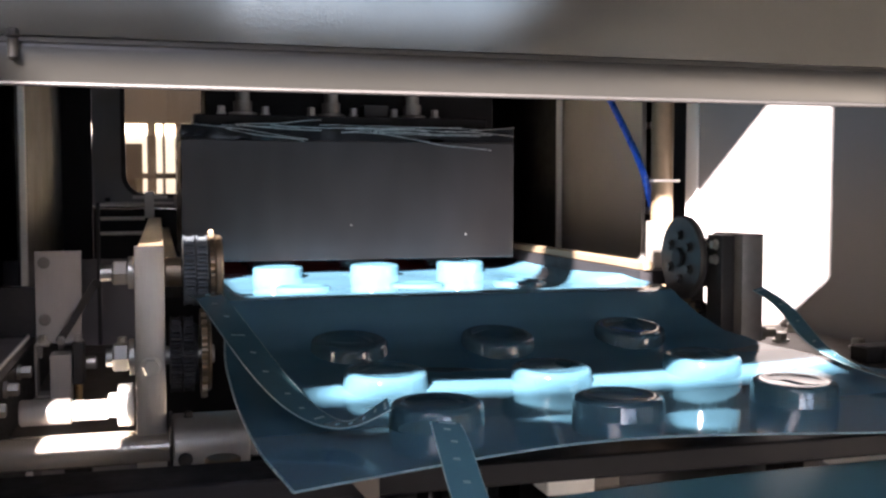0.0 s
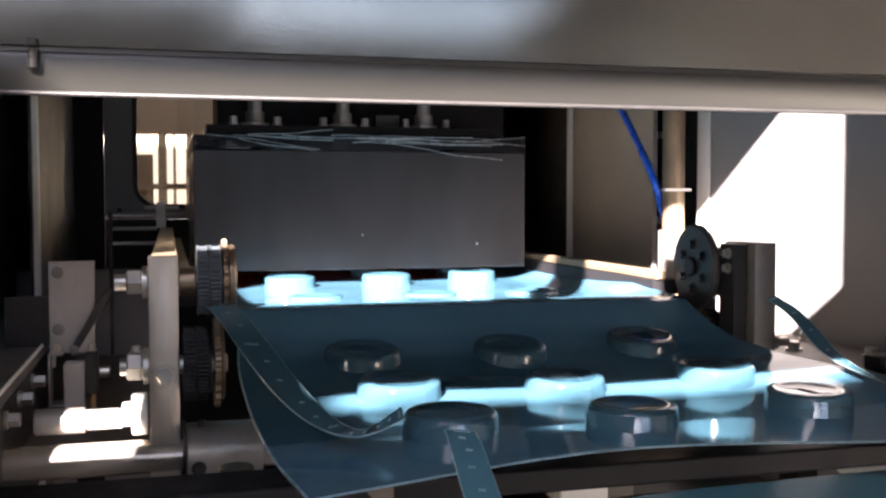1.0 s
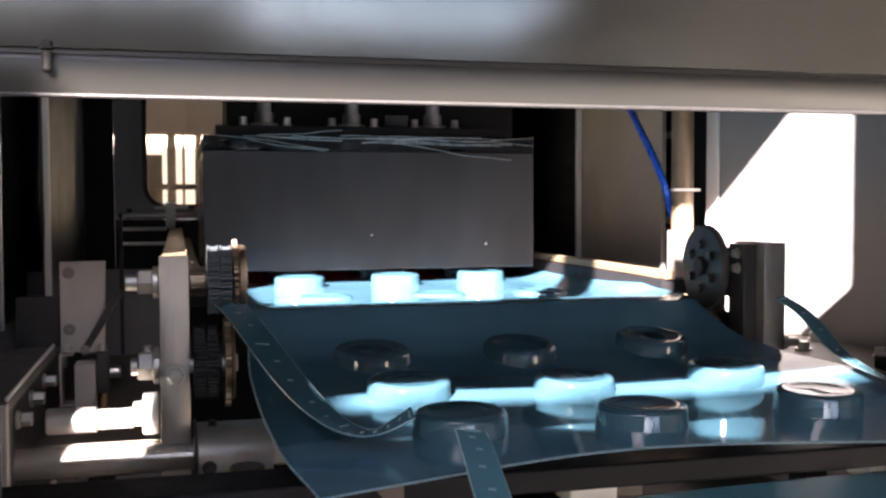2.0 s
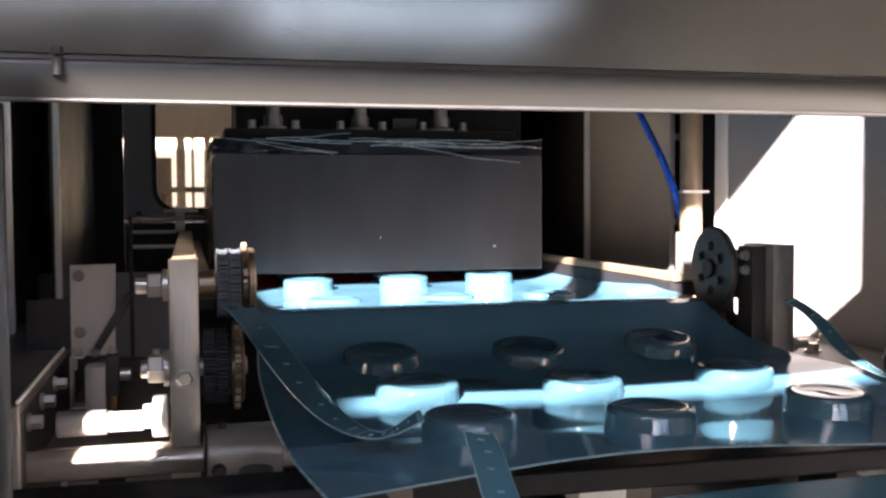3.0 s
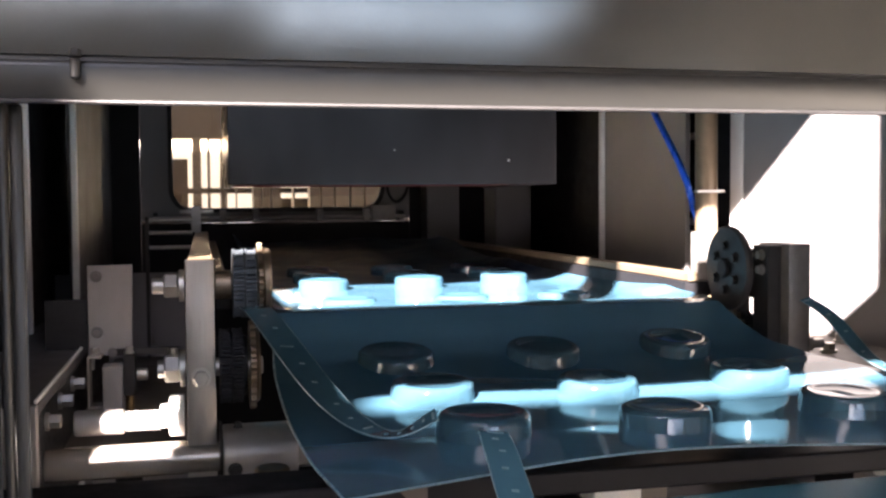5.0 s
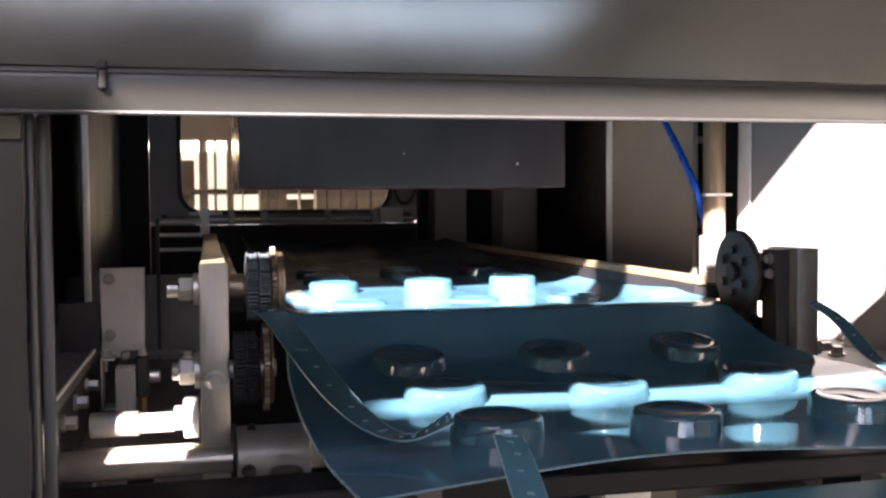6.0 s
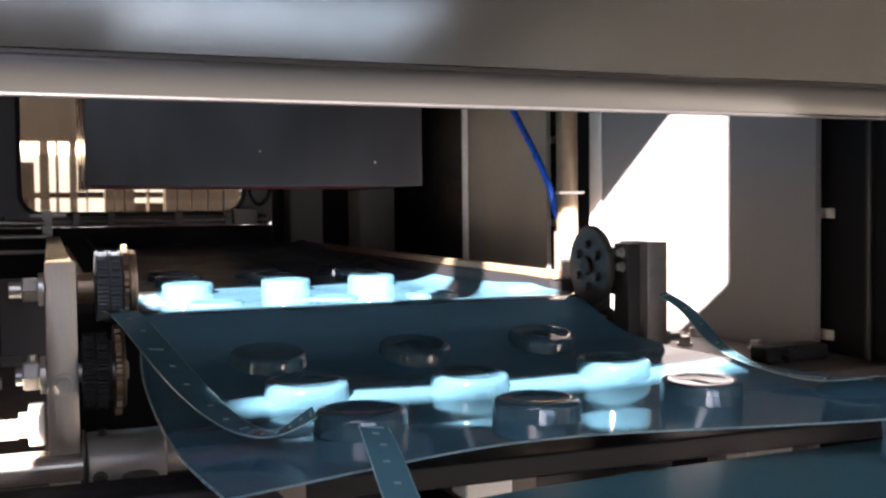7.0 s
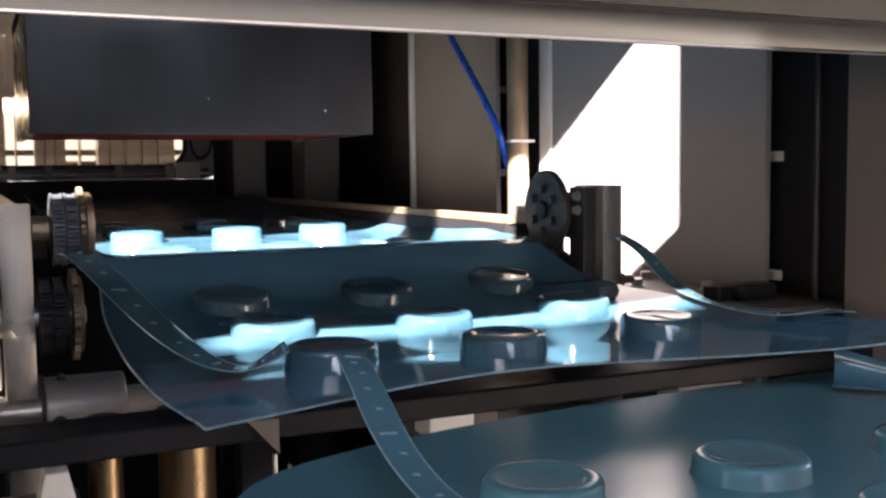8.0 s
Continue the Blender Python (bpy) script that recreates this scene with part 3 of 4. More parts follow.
collar = part("collar", one_rod(0.036, 0.114, (0, 1.06, 0.942), "x", 0.0305), STEEL, low_shaft, "turned steel collar")
part("flange", one_rod(0.0325, 0.0358, (0, 1.06, 0.942), "x", 0.034), DARKSTEEL, low_shaft)
part("set_screw", one_hex((0.048, 1.031, 0.931), "y", 0.006, 0.008, -1), DARKSTEEL, low_shaft)
part("set_screw", one_hex((0.052, 1.05, 0.971), "z", 0.004, 0.006, 1), DARKSTEEL, low_shaft)

# thread and nut are white to carry the sunlight falling on them
stud = thing("clamping_stud", "threaded stud with wide flanged nut, coloured white for sunlight", "stud", (-0.05, 1.075, 0.979))
bm = bmnew()
prof = []
for i in range(14):
    prof += [(0.0095, -0.064 + i * 0.0026), (0.0112, -0.0627 + i * 0.0026)]
lathe(bm, prof, (0, 1.075, 0.979), "x", 24)
part("thread", bm, WHITE, stud, "threaded sleeve, sunlight put into its white colour")
bm = bmnew()
lathe(bm, [(0.0125, -0.028), (0.013, -0.027), (0.013, -0.019), (0.0215, -0.0185), (0.0225, -0.017), (0.0225, -0.004), (0.0215, -0.003)], (0, 1.075, 0.983), "x", 20)
part("flange_nut", bm, WHITE, stud, "stepped flange nut, sunlight put into its white colour")
part("sleeve", one_rod(-0.115, -0.0645, (0, 1.075, 0.979), "x", 0.0135), STEEL, stud, "grey steel sleeve")

ledge = thing("side_ledge", "grey steel ledge with a row of hexagon bolts", "machine ledge", (-0.19, 1.3, 0.0))
part("top_plate", boxes((-0.249, -0.142, 1.02, 1.78, 1.000, 1.012), bevel=0.001), PANEL_DARK, ledge)
part("edge_strip", boxes((-0.1462, -0.1422, 1.02, 1.595, 1.0122, 1.0165), bevel=0.001), EDGE, ledge, "pale edge strip")
part("front_plate", boxes((-0.249, -0.142, 1.005, 1.0195, 0.85, 1.012), bevel=0.001), STEEL, ledge)
part("side_plate", boxes((-0.15, -0.142, 1.02, 1.78, 0.85, 0.9995)), DARKSTEEL, ledge)
part("leg", boxes((-0.24, -0.2, 1.03, 1.07, 0.0, 0.9995)), BLACK, ledge)
for y, z in ((1.06, 0.986), (1.159, 0.989), (1.272, 0.989)):
    part("bolt", one_hex((-0.1415, y, z), "x", 0.0075, 0.016, 1), ZINC, ledge)

plate = thing("bracket_plate", "brushed steel bracket plate with two screws", "machine bracket", (-0.1, 1.4, 1.012))
bm = bmnew()
prism(bm, [(-0.134, 0.985), (-0.127, 0.985), (-0.126, 1.004), (-0.0775, 1.004), (-0.0753, 1.127), (-0.134, 1.127)], "y", 1.4, 1.406, 0.0008)
part("plate", bm, STEEL, plate)
for z in (1.112, 1.036):
    part("screw", one_hex((-0.1225, 1.3995, z), "y", 0.0062, 0.006, -1), DULL, plate)
part("stem", boxes((-0.19, -0.118, 1.407, 1.42, 1.0125, 1.08)), DARKSTEEL, plate)
LEVER = Vector((-0.102, 1.386, 1.010))
lever = thing("lever_arm", "slanted dark flat steel lever pivoted on the bracket", "lever", LEVER)
bm = bmnew()
prism(bm, [(-0.102, 1.0055), (-0.014, 1.0045), (-0.010, 1.007), (-0.010, 1.013), (-0.014, 1.0155), (-0.102, 1.0145), (-0.1065, 1.010)], "y", 1.3845, 1.3885, 0.0006)
part("arm", bm, DARKSTEEL, lever)
part("pivot_bolt", one_hex((-0.102, 1.3842, 1.010), "y", 0.005, 0.006, -1), DULL, lever)
part("tip_roller", one_rod(1.380, 1.3842, (-0.014, 0, 1.010), "y", 0.004, 0.0006, 16), DARKSTEEL, lever)

tens = thing("chain_tensioner", "small steel tensioner with clamp block and pin", "machine bracket", (-0.1, 1.36, 0.93))
part("channel", boxes((-0.130, -0.1275, 1.34, 1.372, 0.943, 1.012), (-0.127, -0.112, 1.34, 1.372, 0.943, 0.9465), (-0.127, -0.112, 1.34, 1.372, 1.0085, 1.012), bevel=0.0006), STEEL, tens)
part("block", boxes((-0.1115, -0.086, 1.335, 1.372, 0.934, 0.998), bevel=0.001), STEEL, tens, "milled steel block")
part("clamp", boxes((-0.0855, -0.070, 1.34, 1.372, 0.958, 1.012), bevel=0.002), DARKSTEEL, tens)
part("pin", one_rod(-0.0695, -0.055, (0, 1.355, 0.984), "x", 0.0085), ZINC, tens)
part("stem", one_rod(0.86, 0.9335, (-0.1, 1.355, 0), "z", 0.0075), STEEL, tens)
part("nozzle", one_rod(0.925, 0.957, (-0.078, 1.355, 0), "z", 0.005), BRASS, tens, "small brass nozzle")
for x in (-0.121, -0.078):
    part("screw", one_hex((x, 1.355, 1.0125), "z", 0.005, 0.009, 1), ZINC, tens)

rack = thing("guide_rack", "thin bright rods on dark uprights at the rear", "machine rack", (-0.07, 1.9, 1.06))
for z in (1.181, 1.157, 1.13):
    part("rod", one_rod(-0.077, 0.0, (0, 1.9, z), "x", 0.0035, 0.0005, 12), ZINC, rack)
part("upright", boxes((-0.084, -0.0775, 1.895, 1.905, 0.9, 1.186)), DARKSTEEL, rack)
part("foot", boxes((-0.19, -0.085, 1.89, 1.91, 0.90, 0.92)), DARKSTEEL, rack)

structure("rail_west", boxes((0.0, 0.03, 1.09, 2.55, 1.105, 1.142), bevel=0.0012), WORN, "worn golden-brown chain rail beside the sheet")
structure("rail_west_inner", boxes((0.031, 0.048, 1.12, 2.55, 1.09, 1.118), bevel=0.001), DARKSTEEL, "dark inner chain guide")
structure("rail_east", boxes((0.611, 0.625, 1.125, 2.55, 1.107, 1.118), bevel=0.0012), WORN, "worn tan chain rail beside the sheet")
structure("rail_east_inner", boxes((0.608, 0.657, 1.13, 2.55, 1.088, 1.1065)), BLACK, "dark chain guide below the rail")
for x in (0.0, 0.62):
    for y in (1.35, 2.2):
        structure("rail_support", boxes((x + 0.002, x + 0.022, y, y + 0.03, 0.0, 1.0875 if x else 1.1045)), BLACK, "black painted rail support")
stub = thing("rail_end_post", "small steel stop post at the rail end", "machine bracket", (0.005, 2.5, 1.1425))
part("post", boxes((-0.008, 0.014, 2.49, 2.51, 1.1425, 1.205), bevel=0.001), STEEL, stub)
part("crosspiece", boxes((-0.035, 0.045, 2.511, 2.52, 1.188, 1.196)), STEEL, stub)

railrod = thing("rear_guide_rod", "thin steel rod with clamps under the rear window", "rod", (0.25, 2.55, 1.18))
part("rod", one_rod(-0.1, 0.53, (0, 2.55, 1.176), "x", 0.004), STEEL, railrod)
for x in (0.06, 0.14, 0.3, 0.42):
    part("clamp", boxes((x, x + 0.016, 2.54, 2.56, 1.166, 1.196), bevel=0.001), DULL, railrod)
part("block", boxes((0.44, 0.50, 2.53, 2.565, 1.165, 1.205), bevel=0.002), DULL, railrod)
for x in (-0.1, 0.515):
    part("bracket", boxes((x, x + 0.012, 2.555, 2.598, 1.165, 1.19)), DARKSTEEL, railrod)

structure("base_plate", boxes((-0.1415, -0.004, 1.1, 1.9, 0.92, 0.928), bevel=0.001), TAN, "tan painted base plate of the drive side")
structure("base_plate_leg", boxes((-0.12, -0.08, 1.6, 1.64, 0.0, 0.9195)), BLACK, "black base plate leg")
structure("rear_screen", boxes((-0.249, 0.0, 1.95, 1.958, 0.6, 1.08)), PANEL_MID, "dark grey screen behind the drive side")

# ---- east side ----
right = thing("bearing_block", "dark steel bearing block with plain end plate", "machine bracket", (0.68, 1.02, 0.985))
part("back_plate", boxes((0.642, 0.6905, 1.116, 1.128, 0.985, 1.150), bevel=0.001), DARKSTEEL, right)
part("bridge", boxes((0.664, 0.6895, 1.0505, 1.1155, 1.09, 1.148), bevel=0.001), DARKSTEEL, right)
part("end_plate", boxes((0.663, 0.6905, 0.985, 1.05, 0.985, 1.158), bevel=0.0015, seg=2), DULL, right, "plain milled end plate")
part("body", boxes((0.646, 0.6625, 1.0, 1.034, 0.985, 1.156), bevel=0.001), DARKSTEEL, right)
for z in (1.145, 1.128):
    part("bolt", one_hex((0.6455, 1.012, z), "x", 0.005, 0.007, -1), ZINC, right)
part("bolt", one_hex((0.691, 1.0, 1.138), "x", 0.005, 0.005, 1), DARKSTEEL, right)
part("stud", one_rod(0.691, 0.7165, (0, 1.0, 1.042), "x", 0.0055, 0.001), ZINC, right)
part("nut", one_hex((0.691, 1.0, 1.042), "x", 0.009, 0.011, 1), ZINC, right)

disc = thing("clamp_disc", "dark oily steel disc with bolt heads round its hub", "machine disc", (0.635, 1.068, 1.127))
part("disc", one_rod(0.630, 0.6395, (0, 1.068, 1.127), "x", 0.0505, 0.0025, n=56), DARKSTEEL, disc)
part("boss", one_rod(0.624, 0.6295, (0, 1.068, 1.127), "x", 0.012, 0.002), BLACK, disc)
for k in range(6):
    a = radians(30 + 60 * k)
    part("bolt", one_hex((0.6297, 1.068 + 0.026 * math.cos(a), 1.127 + 0.026 * math.sin(a)), "x", 0.0055, 0.0055, -1), DARKSTEEL, disc)
part("hub", one_rod(0.640, 0.6455, (0, 1.068, 1.127), "x", 0.029, 0.002), DARKSTEEL, disc)
for k in range(5):
    a = radians(10 + 72 * k)
    part("bolt", one_hex((0.6396, 1.068 + 0.037 * math.cos(a), 1.127 + 0.037 * math.sin(a)), "x", 0.004, 0.006, 1), ZINC, disc)

east = thing("chain_drive", "dark sprocket under the clamp disc", "sprocket", (0.65, 1.075, 1.034))
bm = bmnew()
sprocket(bm, 0.634, 0.640, (1.075, 1.034), 0.0475, 24, 0.005)
part("sprocket", bm, BRASSY, east)
part("hub", one_rod(0.6402, 0.662, (0, 1.075, 1.034), "x", 0.032, 0.001), DARKSTEEL, east)
chain_ring(east, LINK, 0.647, (1.075, 1.034), 0.0375, 25)
chain_ring(east, LINK, 0.6565, (1.075, 1.034), 0.0375, 25, 7)

tab = thing("rail_bracket", "bright milled bracket standing on the rail", "machine bracket", (0.64, 1.16, 1.107))
part("plate", boxes((0.633, 0.656, 1.15, 1.165, 1.107, 1.168), bevel=0.001), DULL, tab)

deck = thing("side_deck", "tan painted machine deck with bolted plates", "machine deck", (0.76, 1.0, 0.0))
part("top_plate", boxes((0.694, 0.859, 0.80, 1.40, 1.014, 1.026), bevel=0.001), TAN, deck)
part("leg", boxes((0.80, 0.84, 1.1, 1.14, 0.0, 1.0135)), BLACK, deck)
part("block", boxes((0.735, 0.82, 0.86, 0.89, 1.0265, 1.044), bevel=0.002), DARKSTEEL, deck)
for x, y in ((0.745, 1.03), (0.81, 1.10), (0.80, 0.96), (0.75, 1.18)):
    part("bolt", one_hex((x, y, 1.0262), "z", 0.008, 0.011, 1), ZINC, deck)
bm = bmnew()
hexagon(bm, (0.76, 0.8595, 1.0355), "y", 0.0075, 0.010, -1)
part("bolt", bm, DARKSTEEL, deck)

pipe = thing("upright_pipe", "brownish upright steel pipe beside the side wall", "pipe", (0.78, 1.4, 0))
part("pipe", one_rod(0.0, 2.09, (0.781, 1.405, 0), "z", 0.0170), WORN, pipe)
tie = thing("cable_tie", "pale cable tie round the pipe and hose", "cable tie", (0.785, 1.405, 1.222))
bm = bmnew()
lathe(bm, [(0.0172, 1.2205), (0.0187, 1.2205), (0.0187, 1.2245), (0.0172, 1.2245)], (0.781, 1.405, 0), "z", 24)
box(bm, 0.756, 0.800, 1.383, 1.3848, 1.2205, 1.2245)
part("strap", bm, CLIPM, tie)
hose = thing("air_hose", "bright blue plastic air hose tied to the pipe", "hose", (0.76, 1.42, 1.2))
bm = bmnew()
tube(bm, [(0.752, 1.74, 1.60), (0.755, 1.62, 1.43), (0.757, 1.53, 1.345), (0.757, 1.45, 1.27), (0.757, 1.41, 1.222), (0.775, 1.435, 1.19), (0.80, 1.44, 1.15)], 0.0055)
part("hose", bm, BLUE, hose)
loop = thing("cable_loop", "thin black cable hanging in a loop", "cable", (0.5, 2.57, 1.25))
bm = bmnew()
tube(bm, [(0.49, 2.58, 1.30), (0.485, 2.57, 1.24), (0.51, 2.57, 1.205), (0.54, 2.57, 1.235), (0.545, 2.58, 1.30), (0.545, 2.59, 1.45)], 0.004)
part("cable", bm, RUBBER, loop)


def clip(x, y, z, face):
    ob = thing("panel_clip", "small pale clip on the black panel joint", "clip", (x, y, z), "panel clips")
    part("plate", boxes((x, x + face * 0.006, y - 0.011, y + 0.011, z - 0.006, z + 0.006), bevel=0.001), CLIPM, ob)
    part("screw", one_hex((x + face * 0.006, y, z), "x", 0.0035, 0.004, face), ZINC, ob)


for z in (1.3211, 1.1721):
    clip(0.8595, 1.600, z, -1)
for z in (1.19, 1.047):
    clip(0.8595, 0.905, z, -1)
for z in (1.338, 1.128):
    clip(-0.2495, 2.22, z, 1)
structure("joint_rod_east", one_rod(0.6, 2.09, (0.853, 0.835, 0), "z", 0.004), DARKSTEEL, "thin dark rod in the panel joint")
structure("joint_rod_west", one_rod(0.6, 2.09, (-0.2, 2.27, 0), "z", 0.006), STEEL, "thin steel rod beside the panel")
structure("wall_west_rear", boxes((-0.24, -0.2, 2.3, 2.59, 0.6, 2.1)), PANEL_DARK, "dark grey rear side panel")

# ---- crossing beam and what shows below it ----
structure("cross_beam", boxes((-0.24, 0.82, 0.72, 0.78, 0.972, 0.992), bevel=0.002), BLACK, "black painted cross beam under the sheet")
structure("beam_leg", boxes((-0.235, -0.185, 0.725, 0.775, 0, 0.9715), (0.76, 0.81, 0.725, 0.775, 0, 0.9715)), BLACK, "black painted beam leg")
gus = thing("beam_gusset", "small tan gusset plate on the beam with a thin rod", "gusset", (0.17, 0.71, 0.95))
bm = bmnew()
prism(bm, [(0.160, 0.990), (0.184, 0.990), (0.184, 0.962)], "y", 0.712, 0.7195)
part("plate", bm, TAN, gus)
part("rod", one_rod(0.90, 0.962, (0.181, 0.7155, 0), "z", 0.002, 0.0003, 10), ZINC, gus)
for x, r in ((0.081, 0.016), (0.157, 0.027)):
    cyl = thing("pneumatic_cylinder", "golden brass pneumatic cylinder under the beam", "cylinder", (x, 0.95, 0))
    part("barrel", one_rod(0.0, 0.94, (x, 0.95, 0), "z", r, 0.002), BRASS, cyl)
    part("cap", one_rod(0.9405, 0.952, (x, 0.95, 0), "z", r * 1.08, 0.002), BRASSY, cyl)
blk = thing("valve_block", "pale plastic valve block on a black base", "valve", (0.03, 0.85, 0.9))
bm = bmnew()
prism(bm, [(0.016, 0.908), (0.046, 0.908), (0.040, 0.934), (0.022, 0.934)], "y", 0.84, 0.87, 0.001)
part("block", bm, WHITE, blk)
part("base", boxes((-0.03, 0.05, 0.83, 0.88, 0.0, 0.9075)), BLACK, blk)
structure("lower_deck", boxes((0.52, 0.859, 1.2, 2.3, 0.80, 0.812)), TAN, "tan painted lower machine deck")
structure("lower_deck_leg", boxes((0.55, 0.6, 1.3, 1.35, 0, 0.7995), (0.75, 0.8, 2.1, 2.15, 0, 0.7995)), BLACK, "black deck leg")
# blocks are coloured white to stand for sunlight on them
for x0, x1 in ((0.394, 0.446), (0.74, 0.805)):
    w = thing("sunlit_block", "block on a black stand, sunlight put into its white colour", "block", (x0, 0.9, 0))
    part("block", boxes((x0, x1, 0.9, 0.94, 0.902, 0.932), bevel=0.002), WHITE, w)
    part("stand", boxes((x0 + 0.01, x1 - 0.01, 0.91, 0.93, 0.0, 0.9015)), BLACK, w)
    part("plate", boxes((x1 + 0.0005, x1 + 0.03, 0.905, 0.935, 0.905, 0.93), bevel=0.001), TAN, w)

table = thing("delivery_table", "black steel delivery table under the finished sheet", "table", (0.5, 0.4, 0))
part("top", boxes((0.2, 0.72, 0.06, 0.52, 0.945, 0.972), bevel=0.002), BLACK, table)
for x, y in ((0.22, 0.08), (0.66, 0.08), (0.22, 0.46), (0.66, 0.46)):
    part("leg", boxes((x, x + 0.04, y, y + 0.04, 0.0, 0.9445)), BLACK, table)


# ---- edge strips trimmed off the sheet ----
def ribbon(bm, points, wide, thick=0.0009):
    """A flat strip through points, each with its own cross direction."""
    pts, dirs = [Vector(p) for p in points], [Vector(w) for w in wide]
    for _ in range(3):
        np_, nd = [pts[0]], [dirs[0]]
        for i in range(len(pts) - 1):
            for s in (0.25, 0.75):
                np_.append(pts[i].lerp(pts[i + 1], s)), nd.append(dirs[i].lerp(dirs[i + 1], s))
        pts, dirs = np_ + [pts[-1]], nd + [dirs[-1]]
    rows = []
    for i, (p, w) in enumerate(zip(pts, dirs)):
        d = (pts[min(i + 1, len(pts) - 1)] - pts[max(i - 1, 0)]).normalized()
        n = d.cross(w).normalized() * thick / 2
        rows.append([bm.verts.new(p + k) for k in (-w / 2 + n, w / 2 + n, w / 2 - n, -w / 2 - n)])
    for lo, hi in zip(rows, rows[1:]):
        for k in range(4):
            bm.faces.new((lo[k], lo[(k + 1) % 4], hi[(k + 1) % 4], hi[k]))
    bm.faces.new(rows[0][::-1]), bm.faces.new(rows[-1])
    return pts, dirs


def strip(label, points, wide, marks):
    ob = thing("trimmed_edge_strip", label, "plastic strip", points[0], "trimmed edge strips")
    bm = bmnew()
    pts, dirs = ribbon(bm, points, wide)
    part("strip", bm, STRIP, ob, smooth=60)
    # paler beads again carry the edge highlight, one along each side
    for s in (-0.5, 0.5):
        bm = bmnew()
        tube(bm, [p + w * s for p, w in zip(pts, dirs)][::4] + [pts[-1] + dirs[-1] * s], 0.0006, 5)
        part("cut_edge", bm, EDGE_HIGHLIGHT, ob)
    for k in range(marks):
        i = int((k + 0.5) / marks * (len(pts) - 2))
        d, w = (pts[i + 1] - pts[i]).normalized(), dirs[i].normalized()
        n = d.cross(w).normalized()
        n = n if n.z > 0 else -n
        bm = bmnew()
        c = pts[i] + n * 0.0009 + w * 0.001 * (-1) ** k
        L = 0.0022 if k % 5 else 0.006
        q = [c - d * 0.0014 - w * L, c + d * 0.0006 - w * L, c + d * 0.0014 + w * L, c - d * 0.0006 + w * L]
        lo, hi = [bm.verts.new(v - n * 0.0004) for v in q], [bm.verts.new(v + n * 0.0002) for v in q]
        bm.faces.new(hi), bm.faces.new(lo[::-1])
        for j in range(4):
            bm.faces.new((lo[j], lo[(j + 1) % 4], hi[(j + 1) % 4], hi[j]))
        part("punch_mark", bm, PUNCH, ob)


strip("narrow teal edge strip with punch marks curling over the sheet",
      [(0.066, 1.055, 1.099), (0.072, 1.02, 1.102), (0.086, 0.95, 1.086), (0.101, 0.87, 1.066), (0.119, 0.79, 1.045), (0.137, 0.735, 1.033), (0.157, 0.71, 1.030), (0.172, 0.705, 1.037), (0.19, 0.705, 1.047)],
      [(0.024, 0, 0.002), (0.028, 0, 0.002), (0.030, 0.002, -0.002), (0.030, 0.003, -0.002), (0.028, 0.01, -0.002), (0.021, 0.021, -0.001), (0.011, 0.025, -0.001), (0.003, 0.024, 0.001), (0.002, 0.022, 0.004)], 16)
strip("narrow teal edge strip hanging over the sheet's front edge",
      [(0.208, 0.612, 1.0520), (0.206, 0.592, 1.0480), (0.204, 0.57, 1.0400), (0.2025, 0.545, 1.0270), (0.204, 0.52, 1.0110), (0.209, 0.50, 0.9985), (0.213, 0.47, 0.990), (0.222, 0.42, 0.9865), (0.232, 0.35, 0.986)],
      [(0.021, 0.002, -0.003), (0.022, 0.002, -0.002), (0.0225, 0.003, -0.001), (0.023, 0.003, -0.001), (0.023, 0.003, -0.002), (0.0235, 0.003, -0.002), (0.024, 0.003, -0.001), (0.025, 0.003, 0), (0.025, 0.003, 0)], 12)
strip("narrow teal edge strip bent down from the clamp disc",
      [(0.6473, 0.93, 1.1015), (0.6587, 0.91, 1.0906), (0.664, 0.893, 1.0780), (0.6665, 0.872, 1.0615), (0.668, 0.85, 1.0500), (0.665, 0.82, 1.0440), (0.664, 0.785, 1.0390), (0.668, 0.755, 1.0355), (0.680, 0.73, 1.0335), (0.700, 0.706, 1.0360), (0.728, 0.675, 1.0400)],
      [(0.012, 0.002, 0.003), (0.014, 0.002, 0.003), (0.017, 0.004, 0.004), (0.019, 0.006, 0.005), (0.017, 0.010, 0.004), (0.012, 0.013, 0.003), (0.008, 0.016, 0.001), (0.007, 0.019, 0), (0.008, 0.022, 0), (0.013, 0.020, -0.001), (0.024, -0.010, -0.003)], 9)

bm = bmnew()
ribbon(bm, CURL[0], CURL[1], 0.001)
part("curled_corner", bm, PLASTIC, stack, "curled shiny corner", smooth=70)

# ---- small things on the guard and the press ----
screw = thing("guard_screw", "dark screw with a rubber bumper under the guard fold", "screw", (-0.0425, 0.51, 1.28))
part("bumper", one_rod(1.272, 1.283, (-0.0425, 0.5105, 0), "z", 0.0026, 0.001, 16), RUBBER, screw)
part("head", one_hex((-0.0425, 0.5105, 1.2832), "z", 0.003, 0.004, 1), DARKSTEEL, screw)

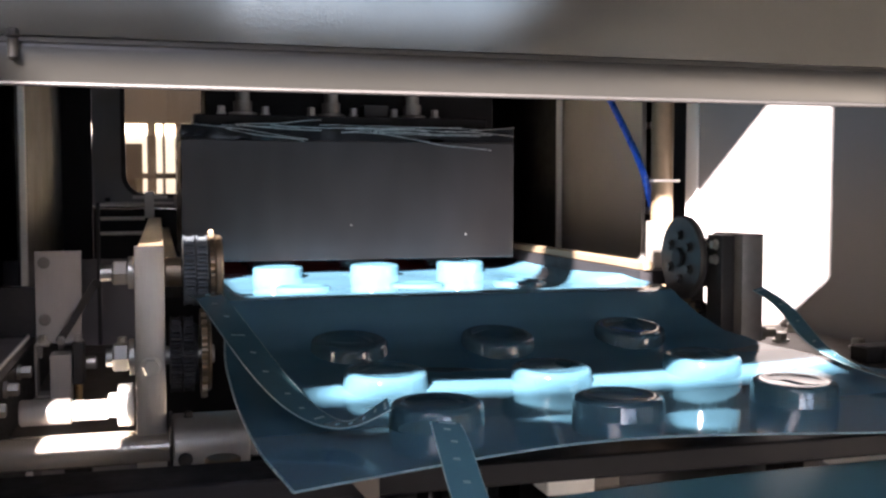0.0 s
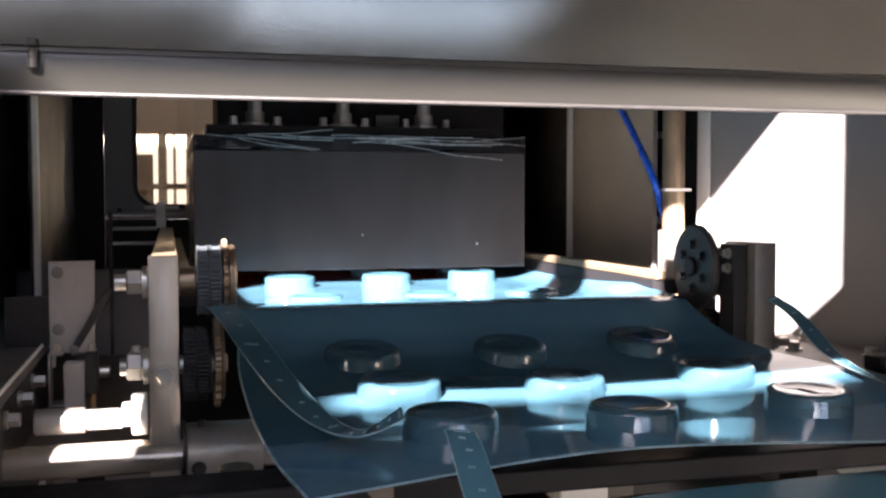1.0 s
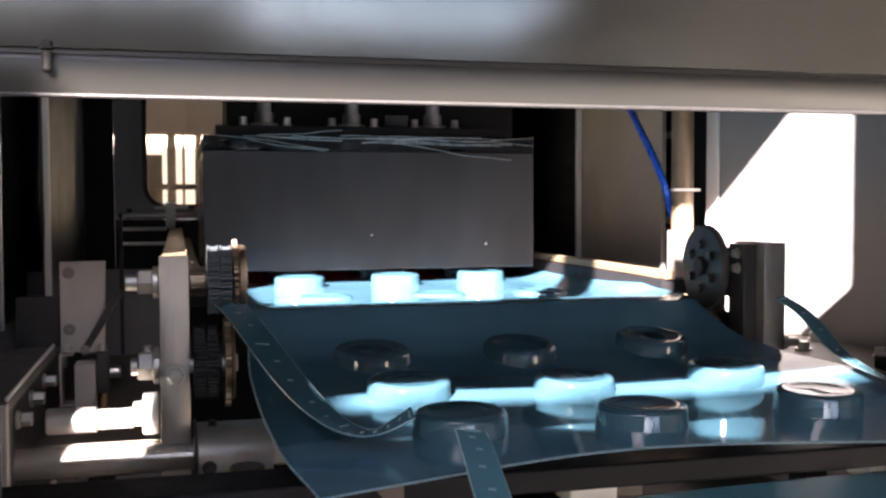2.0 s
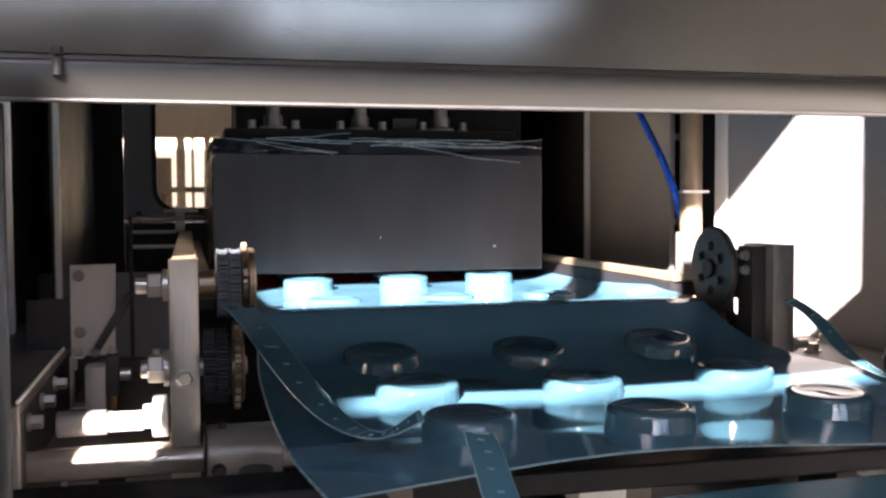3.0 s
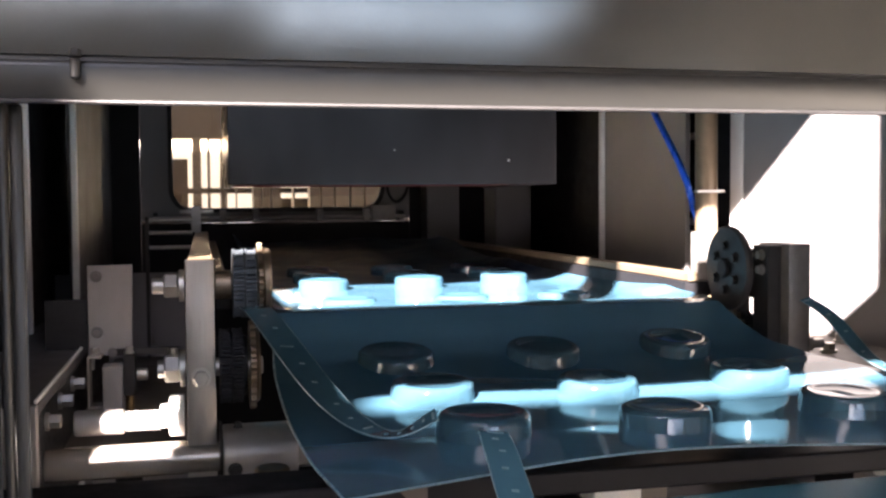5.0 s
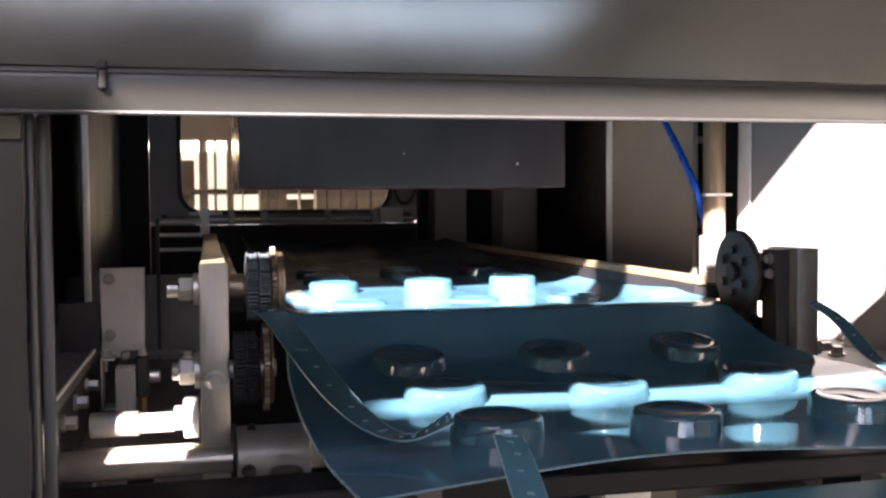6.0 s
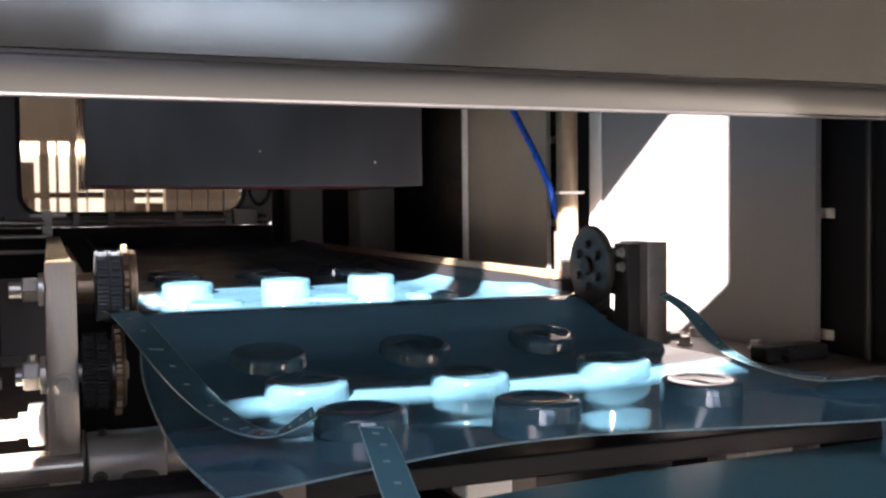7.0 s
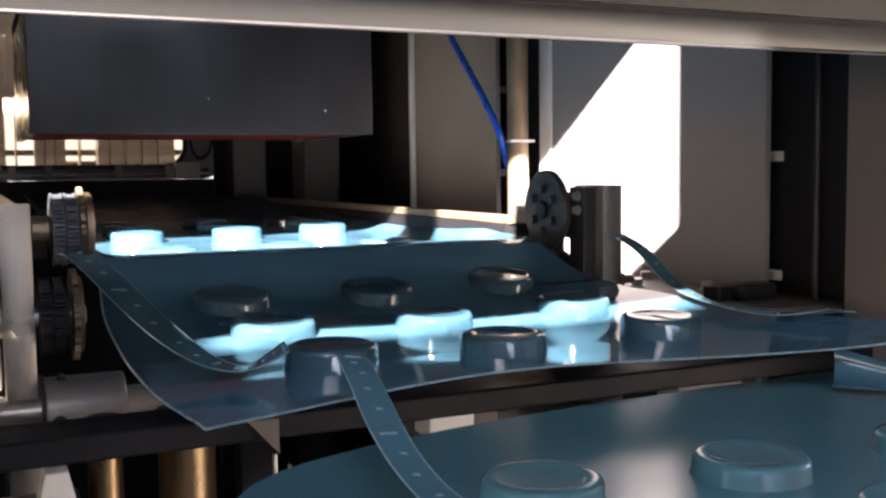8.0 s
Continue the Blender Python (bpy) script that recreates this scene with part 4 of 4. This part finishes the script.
rng = random.Random(4)
for k in range(16):
    bm = bmnew()
    x = PX0 + 0.004 + (PX1 - PX0 - 0.12) * rng.random() ** 1.3
    pts = [(x, PY0 - rng.uniform(0.002, 0.004), 1.304 + rng.uniform(-0.008, 0.006))]
    sag = rng.uniform(-0.002, 0.001) if k % 6 else -0.004
    for s in range(rng.randint(4, 8)):
        q = pts[-1]
        pts.append((min(PX1, q[0] + rng.uniform(0.015, 0.04)), PY0 - rng.uniform(0.001, 0.004), q[2] + sag + rng.uniform(-0.0015, 0.002)))
    ribbon(bm, pts, [(0, rng.uniform(0.001, 0.002), rng.uniform(0.0003, 0.0012)) for _ in pts], 0.0003)
    part("foil_crease", bm, FILM, press, "crumpled clear film crease" if k == 0 else "")
part("upper_plate", boxes((PX0 + 0.02, PX1 - 0.04, PY0 + 0.02, PY0 + 0.11, 1.3078, 1.3245), bevel=0.002), BLACK, press)
for x in (0.155, 0.295, 0.43):
    part("piston", one_rod(1.3250, 2.11, (x, PY0 + 0.06, 0), "z", 0.011), DULL, press)
    part("flange", one_rod(1.3250, 1.3300, (x, PY0 + 0.06, 0), "z", 0.022), STEEL, press)
    part("collar", one_rod(1.3302, 1.3480, (x, PY0 + 0.06, 0), "z", 0.015), DULL, press)
    for dx in (-0.034, 0.034):
        part("bolt", one_hex((x + dx, PY0 + 0.045, 1.3250), "z", 0.006, 0.014, 1), STEEL, press)
part("block", boxes((0.345, 0.385, PY0 + 0.04, PY0 + 0.08, 1.3250, 1.345), bevel=0.001), DARKSTEEL, press)
for x, z in ((0.504, 1.137), (0.316, 1.153)):
    part("rivet", one_rod(PY0 - 0.001, PY0 + 0.001, (x, 0, z), "y", 0.0018 if x > 0.5 else 0.001, 0.0004, 10), ZINC, press)


def motions():
    rows = []
    for t, z in PRESS:
        rows.append((t, pose((PX0 + PX1) / 2, PY0, PZ0 + z)))
    walk(press, rows)
    walk(lever, [(t, pose(*LEVER, 0, -a, 0)) for t, a in SWING])


SWING = [(0.0, 59), (3.2, 59), (3.3, 58), (3.4, 53), (3.5, 39), (3.6, 22), (3.7, 8), (3.8, 2), (4.0, 0), (8.0, 0)]
PRESS = [(0.0, 0.0), (3.2, 0.0), (3.3, 0.003), (3.4, 0.033), (3.5, 0.057), (3.6, 0.075), (3.7, 0.090), (3.8, 0.111), (3.9, 0.129), (4.0, 0.1375), (4.1, 0.139), (8.0, 0.139)]
motions()
